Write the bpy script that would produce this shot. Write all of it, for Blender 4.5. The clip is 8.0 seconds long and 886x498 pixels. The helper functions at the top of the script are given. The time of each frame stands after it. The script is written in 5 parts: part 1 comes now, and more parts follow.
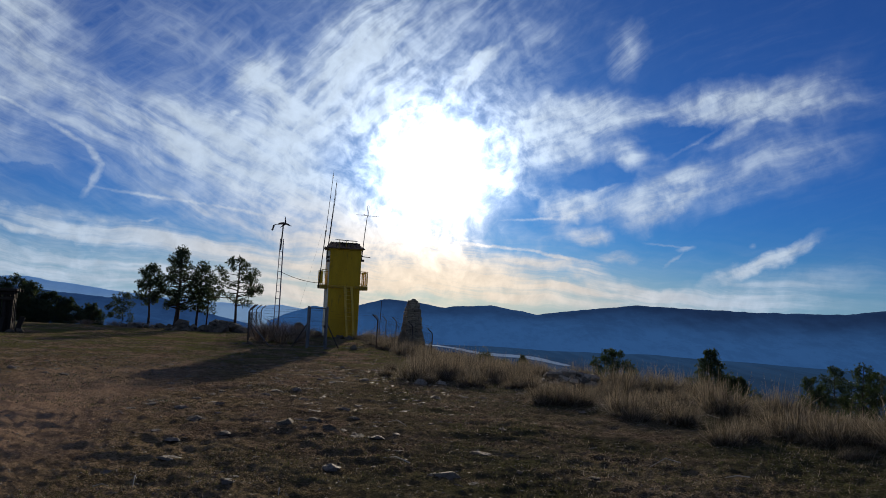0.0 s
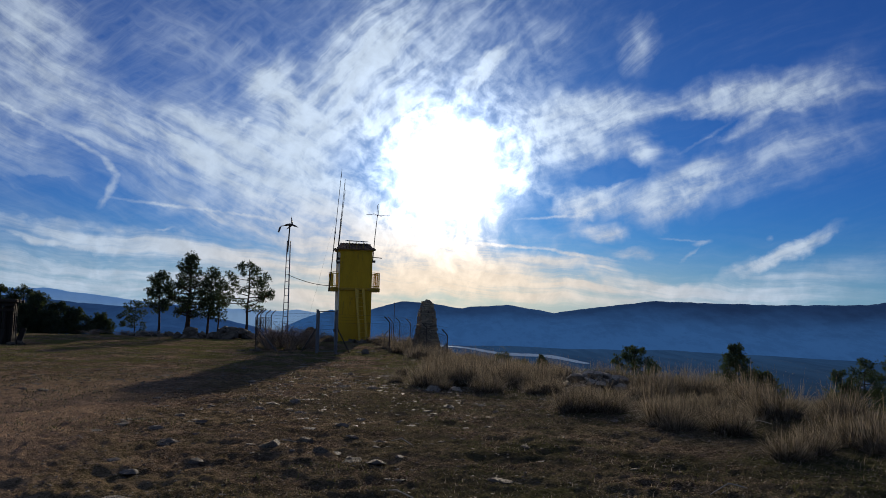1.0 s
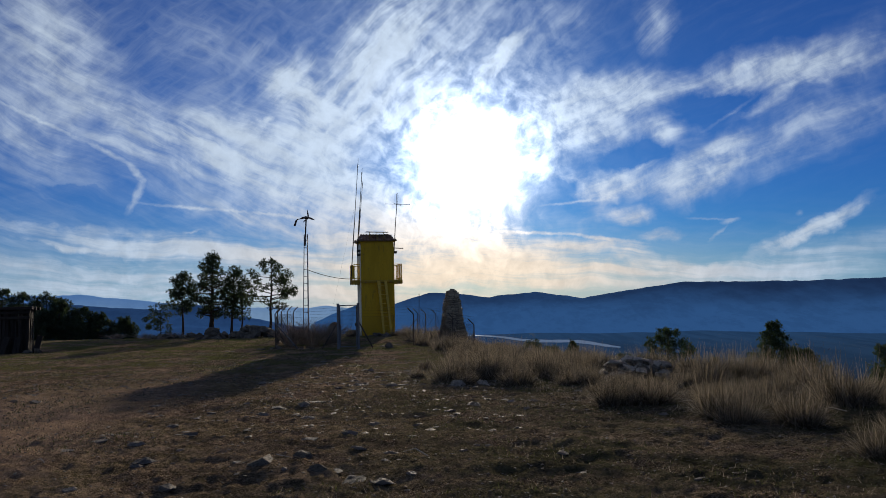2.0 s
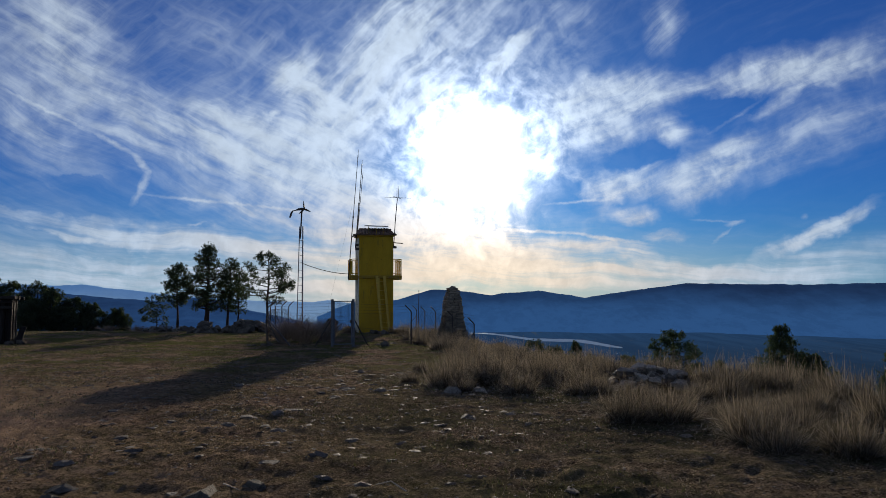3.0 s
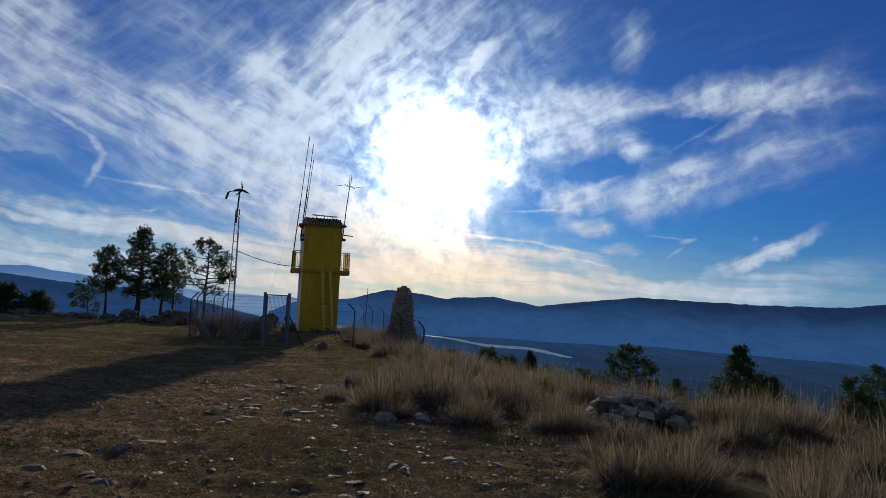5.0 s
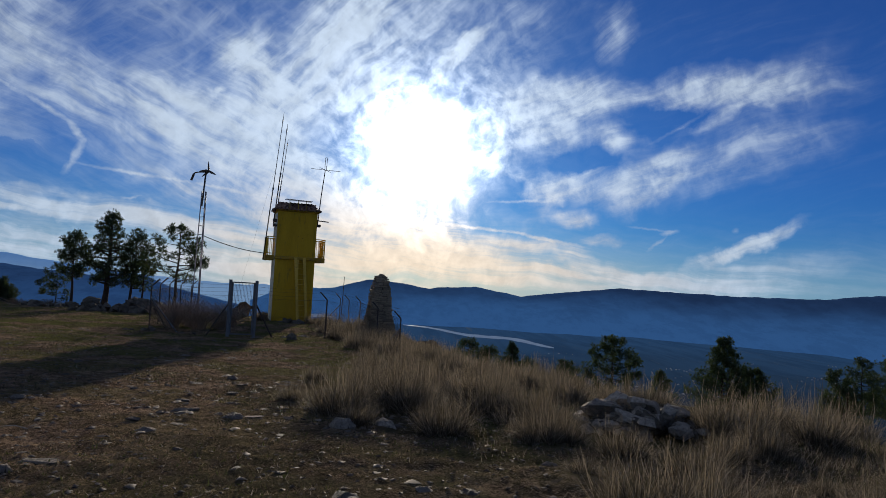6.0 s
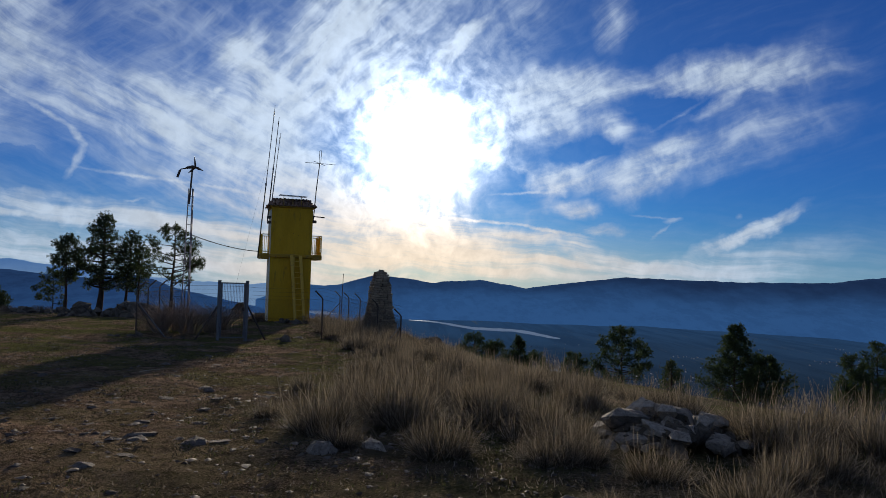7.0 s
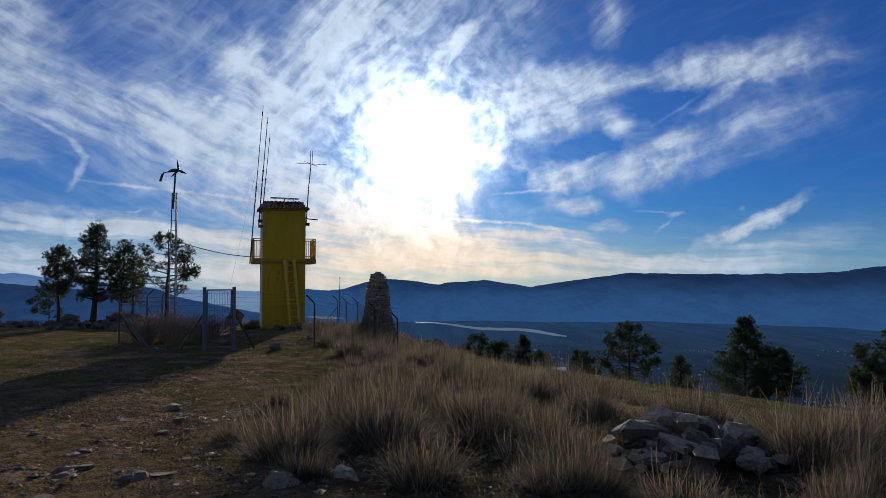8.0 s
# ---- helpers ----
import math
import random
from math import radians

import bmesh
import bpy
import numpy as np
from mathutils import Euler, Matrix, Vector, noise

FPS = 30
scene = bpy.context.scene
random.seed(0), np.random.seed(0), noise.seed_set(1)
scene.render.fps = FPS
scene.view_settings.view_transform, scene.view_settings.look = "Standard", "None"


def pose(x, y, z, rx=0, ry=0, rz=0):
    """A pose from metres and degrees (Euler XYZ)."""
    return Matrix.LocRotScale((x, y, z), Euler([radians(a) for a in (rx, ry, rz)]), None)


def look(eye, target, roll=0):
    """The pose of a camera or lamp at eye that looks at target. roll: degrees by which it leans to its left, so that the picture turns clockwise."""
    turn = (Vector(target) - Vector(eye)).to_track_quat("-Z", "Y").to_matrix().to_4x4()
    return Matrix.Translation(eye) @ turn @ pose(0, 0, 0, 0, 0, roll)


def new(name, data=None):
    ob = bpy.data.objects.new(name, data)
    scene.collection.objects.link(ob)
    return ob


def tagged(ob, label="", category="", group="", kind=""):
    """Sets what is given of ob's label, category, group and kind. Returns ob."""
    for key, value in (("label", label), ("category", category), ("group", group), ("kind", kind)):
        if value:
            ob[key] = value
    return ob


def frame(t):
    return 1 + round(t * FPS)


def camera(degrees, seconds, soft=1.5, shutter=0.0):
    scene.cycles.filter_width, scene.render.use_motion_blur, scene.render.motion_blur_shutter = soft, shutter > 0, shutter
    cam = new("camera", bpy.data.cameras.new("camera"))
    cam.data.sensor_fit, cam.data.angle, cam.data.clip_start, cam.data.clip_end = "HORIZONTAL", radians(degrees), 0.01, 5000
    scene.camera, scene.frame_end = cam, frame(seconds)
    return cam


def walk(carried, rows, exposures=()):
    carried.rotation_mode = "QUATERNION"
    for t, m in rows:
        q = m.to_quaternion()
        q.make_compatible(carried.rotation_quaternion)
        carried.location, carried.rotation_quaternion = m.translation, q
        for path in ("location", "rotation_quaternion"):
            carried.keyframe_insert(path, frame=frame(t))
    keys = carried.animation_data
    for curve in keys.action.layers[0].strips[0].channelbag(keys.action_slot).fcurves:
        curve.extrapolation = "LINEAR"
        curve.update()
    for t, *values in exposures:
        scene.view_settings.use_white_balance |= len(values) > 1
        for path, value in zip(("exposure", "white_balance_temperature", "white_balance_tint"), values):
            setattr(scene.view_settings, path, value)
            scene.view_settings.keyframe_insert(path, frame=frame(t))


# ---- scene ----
import functools

cam = camera(60.0, 8.0, soft=0.6)
PATH = [
    (0, (0.19, 5.165, 2.6), (0.35, 7.155, 2.73), 2.8),
    (0.5, (0.332, 5.987, 2.567), (0.462, 7.979, 2.696), 1.7),
    (1, (0.425, 6.785, 2.549), (0.546, 8.777, 2.68), 1.3),
    (1.5, (0.562, 7.582, 2.496), (0.658, 9.576, 2.614), -0.1),
    (2, (0.658, 8.295, 2.473), (0.713, 10.291, 2.579), -1.2),
    (2.2, (0.713, 8.54, 2.462), (0.754, 10.537, 2.567), -1.4),
    (3.5, (0.883, 10.653, 2.488), (0.949, 12.65, 2.584), 0.9),
    (4, (0.947, 11.492, 2.489), (1.036, 13.487, 2.603), 1.6),
    (4.5, (1.062, 12.377, 2.434), (1.181, 14.37, 2.555), 2.1),
    (5.8, (1.424, 14.575, 2.356), (1.62, 16.564, 2.433), 4.1),
    (6, (1.504, 14.902, 2.346), (1.706, 16.89, 2.429), 3.4),
    (6.5, (1.648, 15.669, 2.343), (1.835, 17.659, 2.421), 2.5),
    (7, (1.786, 16.376, 2.367), (1.979, 18.365, 2.434), 1.8),
    (7.5, (1.982, 17.047, 2.319), (2.181, 19.036, 2.382), 0.9),
    (8, (2.173, 17.642, 2.313), (2.357, 19.632, 2.383), 0.0),
]
walk(cam, [(t, look(eye, target, roll)) for t, eye, target, roll in PATH])

SKY_TINT, SKY_POWER = (0.045, 0.205, 0.535), 0.12
CLOUD_COOL, CLOUD_WARM, HAZE = (5.25, 6.3, 7.7), (8.4, 6.5, 4.35), (2.1, 3.5, 5.0)
SUN_CORE, SUN_WIDE = 4.6, 0.34
# far land colours and glow, with the haze of the air painted in
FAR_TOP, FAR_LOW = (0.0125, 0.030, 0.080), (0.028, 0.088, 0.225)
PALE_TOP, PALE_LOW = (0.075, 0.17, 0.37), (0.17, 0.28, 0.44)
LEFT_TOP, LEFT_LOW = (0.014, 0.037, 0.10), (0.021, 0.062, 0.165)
VALLEY_NEAR, VALLEY_FAR, HAZE_GLOW = (0.0125, 0.021, 0.033), (0.021, 0.060, 0.140), 0.85

# ---- world, sun, exposure ----
SUN_AZ, SUN_EL = 3.7, 9.4

world = bpy.data.worlds.new("sky")
scene.world = world
world.use_nodes = True
wt = world.node_tree


def wire(tree, value, socket):
    if isinstance(value, (int, float, tuple)):
        socket.default_value = value
    else:
        tree.links.new(value, socket)


def calc(tree, op, a, b=0.0, c=0.0, clamp=False):
    n = tree.nodes.new("ShaderNodeMath")
    n.operation, n.use_clamp = op, clamp
    for v, s in zip((a, b, c), n.inputs):
        wire(tree, v, s)
    return n.outputs[0]


def blend(tree, fac, a, b, mode="MIX"):
    n = tree.nodes.new("ShaderNodeMix")
    n.data_type, n.blend_type = "RGBA", mode
    wire(tree, fac, n.inputs[0])
    for v, s in ((a, n.inputs[6]), (b, n.inputs[7])):
        wire(tree, (*v, 1.0) if isinstance(v, tuple) and len(v) == 3 else v, s)
    return n.outputs[2]


def step(tree, v, lo, hi, out_lo=0.0, out_hi=1.0):
    n = tree.nodes.new("ShaderNodeMapRange")
    n.interpolation_type = "SMOOTHSTEP"
    for x, s in zip((v, lo, hi, out_lo, out_hi), n.inputs):
        wire(tree, x, s)
    return n.outputs[0]


def mapped(tree, vec, loc=(0, 0, 0), rot=(0, 0, 0), scale=(1, 1, 1), kind="POINT"):
    n = tree.nodes.new("ShaderNodeMapping")
    n.vector_type = kind
    tree.links.new(vec, n.inputs[0])
    n.inputs[1].default_value, n.inputs[2].default_value, n.inputs[3].default_value = loc, rot, scale
    return n.outputs[0]


def noisy(tree, vec, scale, detail=4.0, rough=0.55, distort=0.0, colour=False):
    n = tree.nodes.new("ShaderNodeTexNoise")
    if vec is not None:
        tree.links.new(vec, n.inputs["Vector"])
    n.inputs["Scale"].default_value, n.inputs["Detail"].default_value = scale, detail
    n.inputs["Roughness"].default_value, n.inputs["Distortion"].default_value = rough, distort
    return n.outputs["Color" if colour else "Fac"]


def vec_op(tree, op, a, b):
    n = tree.nodes.new("ShaderNodeVectorMath")
    n.operation = op
    wire(tree, a, n.inputs[0])
    wire(tree, b, n.inputs[1])
    return n.outputs["Value" if op in ("DOT_PRODUCT", "LENGTH", "DISTANCE") else "Vector"]


sky = wt.nodes.new("ShaderNodeTexSky")
sky.sky_type, sky.sun_disc = "NISHITA", False
sky.sun_elevation, sky.sun_rotation = radians(SUN_EL), radians(SUN_AZ)
sky.altitude, sky.air_density, sky.dust_density, sky.ozone_density = 1400, 1.0, 0.6, 2.5

tex = wt.nodes.new("ShaderNodeTexCoord").outputs["Generated"]
sep = wt.nodes.new("ShaderNodeSeparateXYZ")
wt.links.new(tex, sep.inputs[0])
az = calc(wt, "MULTIPLY", calc(wt, "ARCTAN2", sep.outputs[0], sep.outputs[1]), 57.2958)
el = calc(wt, "MULTIPLY", calc(wt, "ARCSINE", sep.outputs[2]), 57.2958)
comb = wt.nodes.new("ShaderNodeCombineXYZ")
wt.links.new(az, comb.inputs[0])
wt.links.new(el, comb.inputs[1])
dome = comb.outputs[0]  # azimuth and elevation in degrees

# ragged, fibrous edges: the dome's degrees are pushed about by noises of three sizes
def warp(scale, detail, reach_az, reach_el):
    n = vec_op(wt, "SUBTRACT", noisy(wt, dome, scale, detail, 0.55, 0.2, True), (0.5, 0.5, 0.5))
    return vec_op(wt, "MULTIPLY", n, (reach_az, reach_el, 0.0))


push, ripple = warp(0.13, 3, 3.4, 2.6), warp(0.6, 6, 2.0, 1.6)
cloud_at = vec_op(wt, "ADD", vec_op(wt, "ADD", dome, push), ripple)
trail_at = vec_op(wt, "ADD", dome, warp(1.6, 4, 0.5, 0.36))
mass = {"left": 0.0, "up": 0.0, "right": 0.0, "low": 0.0, "trail": 0.0}


def streak(bank, azimuth, elevation, turn, length, width, strength):
    """One soft lens of cloud, added to its bank: place and half sizes in degrees."""
    m = mapped(wt, trail_at if bank == "trail" else cloud_at, (azimuth, elevation, 0), (0, 0, radians(turn)), (length * (1.0 if bank == "trail" else 1.15), width * (1.0 if bank == "trail" else 1.3), 1), "TEXTURE")
    g = wt.nodes.new("ShaderNodeTexGradient")
    g.gradient_type = "SPHERICAL"
    wt.links.new(m, g.inputs[0])
    mass[bank] = calc(wt, "MULTIPLY_ADD", g.outputs["Fac"], strength * 1.7, mass[bank])


left, up = functools.partial(streak, "left"), functools.partial(streak, "up")
right, low = functools.partial(streak, "right"), functools.partial(streak, "low")
trail = functools.partial(streak, "trail")

# cirrus: azimuth, elevation, turn, half length, half width (degrees), strength
# the bank that falls toward the sun
left(-25.0, 14.1, -37, 8.3, 3.85, 0.55)
left(-13.1, 9.6, -15, 10.8, 2.51, 0.85)
left(-11.5, 11.3, -23, 7.1, 2.43, 0.50)
left(-27.3, 10.5, -38, 5.8, 2.02, 0.35)
left(-25.1, 17.6, -40, 4.0, 2.83, 0.40)
left(-6.2, 6.9, -17, 8.5, 1.82, 0.60)
left(-12.0, 5.8, -13, 9.3, 1.13, 0.50)
left(-8.1, 13.3, -42, 4.6, 1.82, 0.75)
left(-15.7, 17.3, -39, 3.6, 2.43, 0.22)
left(-22.4, 11.7, -8, 1.4, 0.89, -0.40)
left(-27.8, 7.0, -10, 1.6, 0.89, -0.50)
left(-23.4, 6.8, -14, 2.7, 0.53, -0.60)
# streaks that rise beside and above the sun
up(-3.2, 15.1, 39, 8.3, 3.44, 0.62)
up(-9.5, 15.7, 38, 2.8, 1.46, 0.60)
up(-2.5, 18.7, 45, 5.9, 2.43, 0.50)
up(-0.3, 13.7, 36, 2.9, 1.22, 0.50)
up(-12.1, 17.1, 49, 2.2, 1.22, 0.30)
up(6.3, 17.1, 39, 3.2, 0.69, 0.95)
up(10.9, 20.0, -30, 2.6, 1.05, 0.18)
up(4.8, 21.3, 40, 3.4, 1.62, 0.25)
up(17.5, 18.3, -82, 2.1, 1.38, 0.50)
# the bank on the far side of the sun, with gaps of clear blue
right(13.0, 12.5, 12, 6.4, 2.83, 0.95)
right(13.2, 13.8, 11, 3.8, 1.62, 0.70)
right(24.0, 14.3, 4, 10.3, 1.26, 0.72)
right(27.1, 14.0, 1, 7.3, 0.97, 0.40)
right(25.5, 9.0, 16, 8.9, 1.70, 0.45)
right(27.6, 11.5, 10, 6.4, 1.82, 0.30)
right(25.7, 12.7, 28, 3.0, 0.49, 0.40)
right(18.5, 10.6, -4, 2.1, 0.97, 0.75)
right(20.4, 8.1, 31, 3.7, 1.50, 0.95)
right(14.3, 7.5, 5, 4.3, 1.30, 0.95)
right(8.9, 8.7, -2, 2.8, 1.62, 0.50)
right(15.3, 5.2, 5, 1.8, 0.65, 0.60)
right(17.3, 3.7, 14, 1.7, 0.49, 0.55)
right(30.3, 15.8, 27, 3.2, 1.22, 0.25)
right(27.1, 3.6, 22, 4.4, 0.53, 0.95)
right(13.6, 6.5, 57, 2.8, 0.73, 0.30)
right(15.9, 9.5, 11, 2.5, 0.89, -0.75)
right(10.1, 7.1, 10, 1.8, 0.57, -0.75)
right(21.1, 12.7, -4, 3.4, 0.73, -0.45)
right(9.5, 5.8, 12, 2.1, 0.49, -0.40)
# level bands near the horizon
low(2.9, 3.2, -6, 9.8, 1.70, 0.75)
low(6.6, 1.1, -4, 13.4, 1.22, 0.80)
low(2.3, 4.8, -3, 5.1, 1.22, 0.60)
low(15.2, 2.4, -12, 6.5, 0.57, 0.55)
low(16.5, 1.1, -1, 7.1, 0.57, 0.60)
low(25.0, 1.3, 9, 8.8, 1.13, 0.62)
low(27.4, 0.7, -2, 6.1, 0.81, 0.50)
low(-21.6, 4.0, -5, 9.8, 0.89, 0.60)
low(-14.8, 2.9, -4, 12.5, 1.05, 0.60)
low(-21.9, 0.9, -5, 10.1, 1.22, 0.60)
low(-9.1, 0.3, -8, 8.6, 1.22, 0.60)
low(-24.6, 3.0, -11, 6.2, 0.45, -0.55)
low(-26.8, 5.4, -5, 3.6, 0.41, -0.30)
# contrails and small hard-edged wisps
trail(-26.1, 11.6, -23, 4.0, 0.16, 0.55)
trail(-22.0, 9.8, -27, 1.9, 0.24, 0.70)
trail(-20.3, 8.6, -50, 1.0, 0.32, 0.85)
trail(-20.1, 7.2, 69, 1.1, 0.36, 0.85)
trail(-20.6, 6.1, 63, 0.8, 0.28, 0.50)
trail(-16.7, 6.2, -4, 4.4, 0.16, 0.60)
trail(-10.8, 5.7, -6, 3.7, 0.16, 0.50)
trail(-16.5, 4.5, 15, 0.7, 0.12, 0.60)
trail(7.9, 4.1, -4, 3.8, 0.16, 0.80)
trail(13.6, 3.5, -9, 3.5, 0.20, 0.90)
trail(11.1, 6.2, 4, 4.0, 0.16, 0.60)
trail(20.8, 4.6, -4, 2.0, 0.12, 0.45)
trail(22.2, 4.4, 8, 0.8, 0.24, 0.80)
trail(21.4, 3.6, 39, 1.1, 0.16, 0.55)
trail(27.3, 3.7, 22, 4.4, 0.24, 0.55)
trail(26.6, 4.7, 2, 0.3, 0.24, 0.50)
trail(-11.2, 12.6, 12, 0.5, 0.28, 0.80)
trail(22.5, 11.8, 30, 2.8, 0.16, 0.35)
trail(17.6, 0.3, 7, 1.2, 0.16, 0.50)


# fibres: noise drawn out along the way of each bank
def fibres(turn, length, width, seed):
    drawn = mapped(wt, vec_op(wt, "ADD", dome, vec_op(wt, "MULTIPLY", push, (0.9, 0.9, 0.0))), (seed, seed * 0.7, 0), (0, 0, radians(turn)), (length, width, 1), "TEXTURE")
    return noisy(wt, drawn, 1.0, 9, 0.6, 0.0)


flocks = noisy(wt, vec_op(wt, "ADD", dome, push), 0.62, 10, 0.6, 0.15)
fall, rise = fibres(-24, 8.0, 1.0, 3), fibres(42, 6.5, 0.75, 11)
across, level = fibres(18, 7.0, 0.9, 17), fibres(-4, 12.0, 0.8, 29)
cover = 0.0
for bank, grain_of, share in (("left", fall, 0.62), ("up", rise, 0.78), ("right", across, 0.42), ("low", level, 0.8)):
    texture = calc(wt, "MULTIPLY_ADD", step(wt, grain_of, 0.28, 0.72), share, calc(wt, "MULTIPLY", step(wt, flocks, 0.22, 0.76), 1.0 - share))
    body = calc(wt, "MULTIPLY", calc(wt, "MINIMUM", calc(wt, "MAXIMUM", mass[bank], 0.0), 1.2), calc(wt, "MULTIPLY_ADD", texture, 1.0, 0.22))
    cover = calc(wt, "ADD", cover, body)

# distance from the sun, in degrees
a_s, e_s = radians(SUN_AZ), radians(SUN_EL)
sun_way = (math.sin(a_s) * math.cos(e_s), math.cos(a_s) * math.cos(e_s), math.sin(e_s))
off = calc(wt, "MULTIPLY", calc(wt, "ARCCOSINE", calc(wt, "MINIMUM", vec_op(wt, "DOT_PRODUCT", tex, sun_way), 0.99999)), 57.2958)
ragged = calc(wt, "MAXIMUM", calc(wt, "MULTIPLY_ADD", calc(wt, "SUBTRACT", flocks, 0.5), -4.5, off), 0.0)


def bell(width, height, reach=None):
    q = calc(wt, "DIVIDE", off if reach is None else reach, width)
    return calc(wt, "MULTIPLY", calc(wt, "EXPONENT", calc(wt, "MULTIPLY", calc(wt, "MULTIPLY", q, q), -1.0)), height)


# thin veils: over the whole of the falling side, round the sun and along the horizon
side = step(wt, az, 22.0, 2.0)
thin = calc(wt, "MULTIPLY", step(wt, rise, 0.26, 0.80, 0.06, 0.34), calc(wt, "MULTIPLY", step(wt, el, 8.0, 15.0), side))
thin = calc(wt, "MAXIMUM", thin, calc(wt, "MULTIPLY", step(wt, fall, 0.26, 0.80, 0.05, 0.31), step(wt, az, 6.0, -8.0)))
thin = calc(wt, "ADD", thin, step(wt, across, 0.44, 0.74, 0.0, 0.08))
milk = calc(wt, "MULTIPLY", calc(wt, "MULTIPLY", step(wt, el, 7.0, 0.5, 0.0, 0.62), step(wt, az, 20.0, 6.0, 0.5, 1.0)), step(wt, level, 0.32, 0.68, 0.12, 1.0))
halo = calc(wt, "MULTIPLY", bell(10.0, 1.05), calc(wt, "MULTIPLY_ADD", step(wt, flocks, 0.28, 0.66), 0.75, 0.28))
halo = calc(wt, "MULTIPLY", halo, step(wt, calc(wt, "MULTIPLY_ADD", el, -0.5, az), 7.5, 1.0, 0.35, 1.0))
# unseen cloud beside and above the view, added to set the fill light
unseen_cover = calc(wt, "MAXIMUM", step(wt, calc(wt, "ABSOLUTE", az), 42.0, 62.0, 0.0, 0.34), step(wt, el, 28.0, 45.0, 0.0, 0.28))
cover = calc(wt, "ADD", calc(wt, "ADD", cover, halo), calc(wt, "ADD", calc(wt, "ADD", thin, milk), calc(wt, "MULTIPLY", unseen_cover, step(wt, flocks, 0.3, 0.7, 0.4, 1.0))))
cover = calc(wt, "MULTIPLY_ADD", calc(wt, "MINIMUM", calc(wt, "MAXIMUM", mass["trail"], 0.0), 1.0), calc(wt, "MULTIPLY_ADD", flocks, 0.6, 0.2), cover)
cover = calc(wt, "MULTIPLY", step(wt, cover, -0.16, 1.5), 0.96)

near_horizon = step(wt, el, 9.0, 0.5)
clear = blend(wt, 1.0, sky.outputs[0], SKY_TINT, "MULTIPLY")
warm = calc(wt, "MULTIPLY", near_horizon, step(wt, off, 26.0, 5.0))
cloud = blend(wt, calc(wt, "MULTIPLY", warm, 0.85), CLOUD_COOL, CLOUD_WARM)
gain = calc(wt, "ADD", calc(wt, "ADD", bell(3.75, SUN_CORE, ragged), bell(9.0, SUN_WIDE)), calc(wt, "ADD", bell(24.0, 0.22), 0.66))
glow = wt.nodes.new("ShaderNodeVectorMath")
glow.operation = "SCALE"
wt.links.new(cloud, glow.inputs[0])
wt.links.new(calc(wt, "MULTIPLY", gain, step(wt, flocks, 0.25, 0.75, 0.88, 1.14)), glow.inputs["Scale"])
haze = calc(wt, "MULTIPLY", step(wt, el, 5.0, -1.5), 0.6)
clear = blend(wt, haze, clear, blend(wt, warm, HAZE, (6.2, 4.7, 3.4)))
cover = calc(wt, "MAXIMUM", cover, calc(wt, "MINIMUM", bell(4.6, 1.5, ragged), 1.0))
wt.links.new(blend(wt, cover, clear, glow.outputs[0]), wt.nodes["Background"].inputs[0])
wt.nodes["Background"].inputs[1].default_value = SKY_POWER

lamp = bpy.data.lights.new("sun", "SUN")
lamp.energy, lamp.angle, lamp.color = 5.0, radians(0.55), (1.0, 0.86, 0.68)
sun = new("sun", lamp)
sun.matrix_world = look((sun_way[0] * 90, sun_way[1] * 90, sun_way[2] * 90), (0, 0, 0))


# ---- materials ----
def paint(name, colours, scale=4.0, rough=0.8, metal=0.0, bump=0.3, bump_scale=30.0, spread=0.18, space="Object", stretch=(1, 1, 1), own=0.0, clear=None):
    """Two or three colours mixed by coarse and fine noise, with fine relief; own: how far single pieces differ."""
    m = bpy.data.materials.new(name)
    m.use_nodes = True
    t = m.node_tree
    b = t.nodes["Principled BSDF"]
    co = t.nodes.new("ShaderNodeTexCoord").outputs["Object"] if space == "Object" else t.nodes.new("ShaderNodeNewGeometry").outputs["Position"]
    co = mapped(t, co, (0, 0, 0), (0, 0, 0), stretch)
    if own:
        rnd = t.nodes.new("ShaderNodeObjectInfo").outputs["Random"]
        co = vec_op(t, "ADD", co, vec_op(t, "MULTIPLY", rnd, (17.0, 31.0, 23.0)))
    big, small = noisy(t, co, scale, 5, 0.6), noisy(t, co, scale * 9, 5, 0.65)
    fac = step(t, calc(t, "MULTIPLY_ADD", small, 0.45, calc(t, "MULTIPLY", big, 0.6)), 0.52 - spread, 0.52 + spread)
    col = blend(t, fac, colours[0], colours[1])
    if len(colours) > 2:
        third = step(t, noisy(t, co, scale * 2.3, 6, 0.7, 0.5), 0.55, 0.68)
        col = blend(t, third, col, colours[2])
    if own:
        col = blend(t, 1.0, col, blend(t, rnd, (1 - own,) * 3, (1 + own,) * 3), "MULTIPLY")
    t.links.new(col, b.inputs["Base Color"])
    wire(t, step(t, small, 0.3, 0.7, rough - 0.08, min(1.0, rough + 0.08)), b.inputs["Roughness"])
    b.inputs["Metallic"].default_value = metal
    b.inputs["Specular IOR Level"].default_value = 0.5 if rough < 0.8 else 0.08
    if bump:
        bu = t.nodes.new("ShaderNodeBump")
        bu.inputs["Strength"].default_value, bu.inputs["Distance"].default_value = bump, 0.02
        wire(t, noisy(t, co, bump_scale, 6, 0.65), bu.inputs["Height"])
        t.links.new(bu.outputs[0], b.inputs["Normal"])
    return m


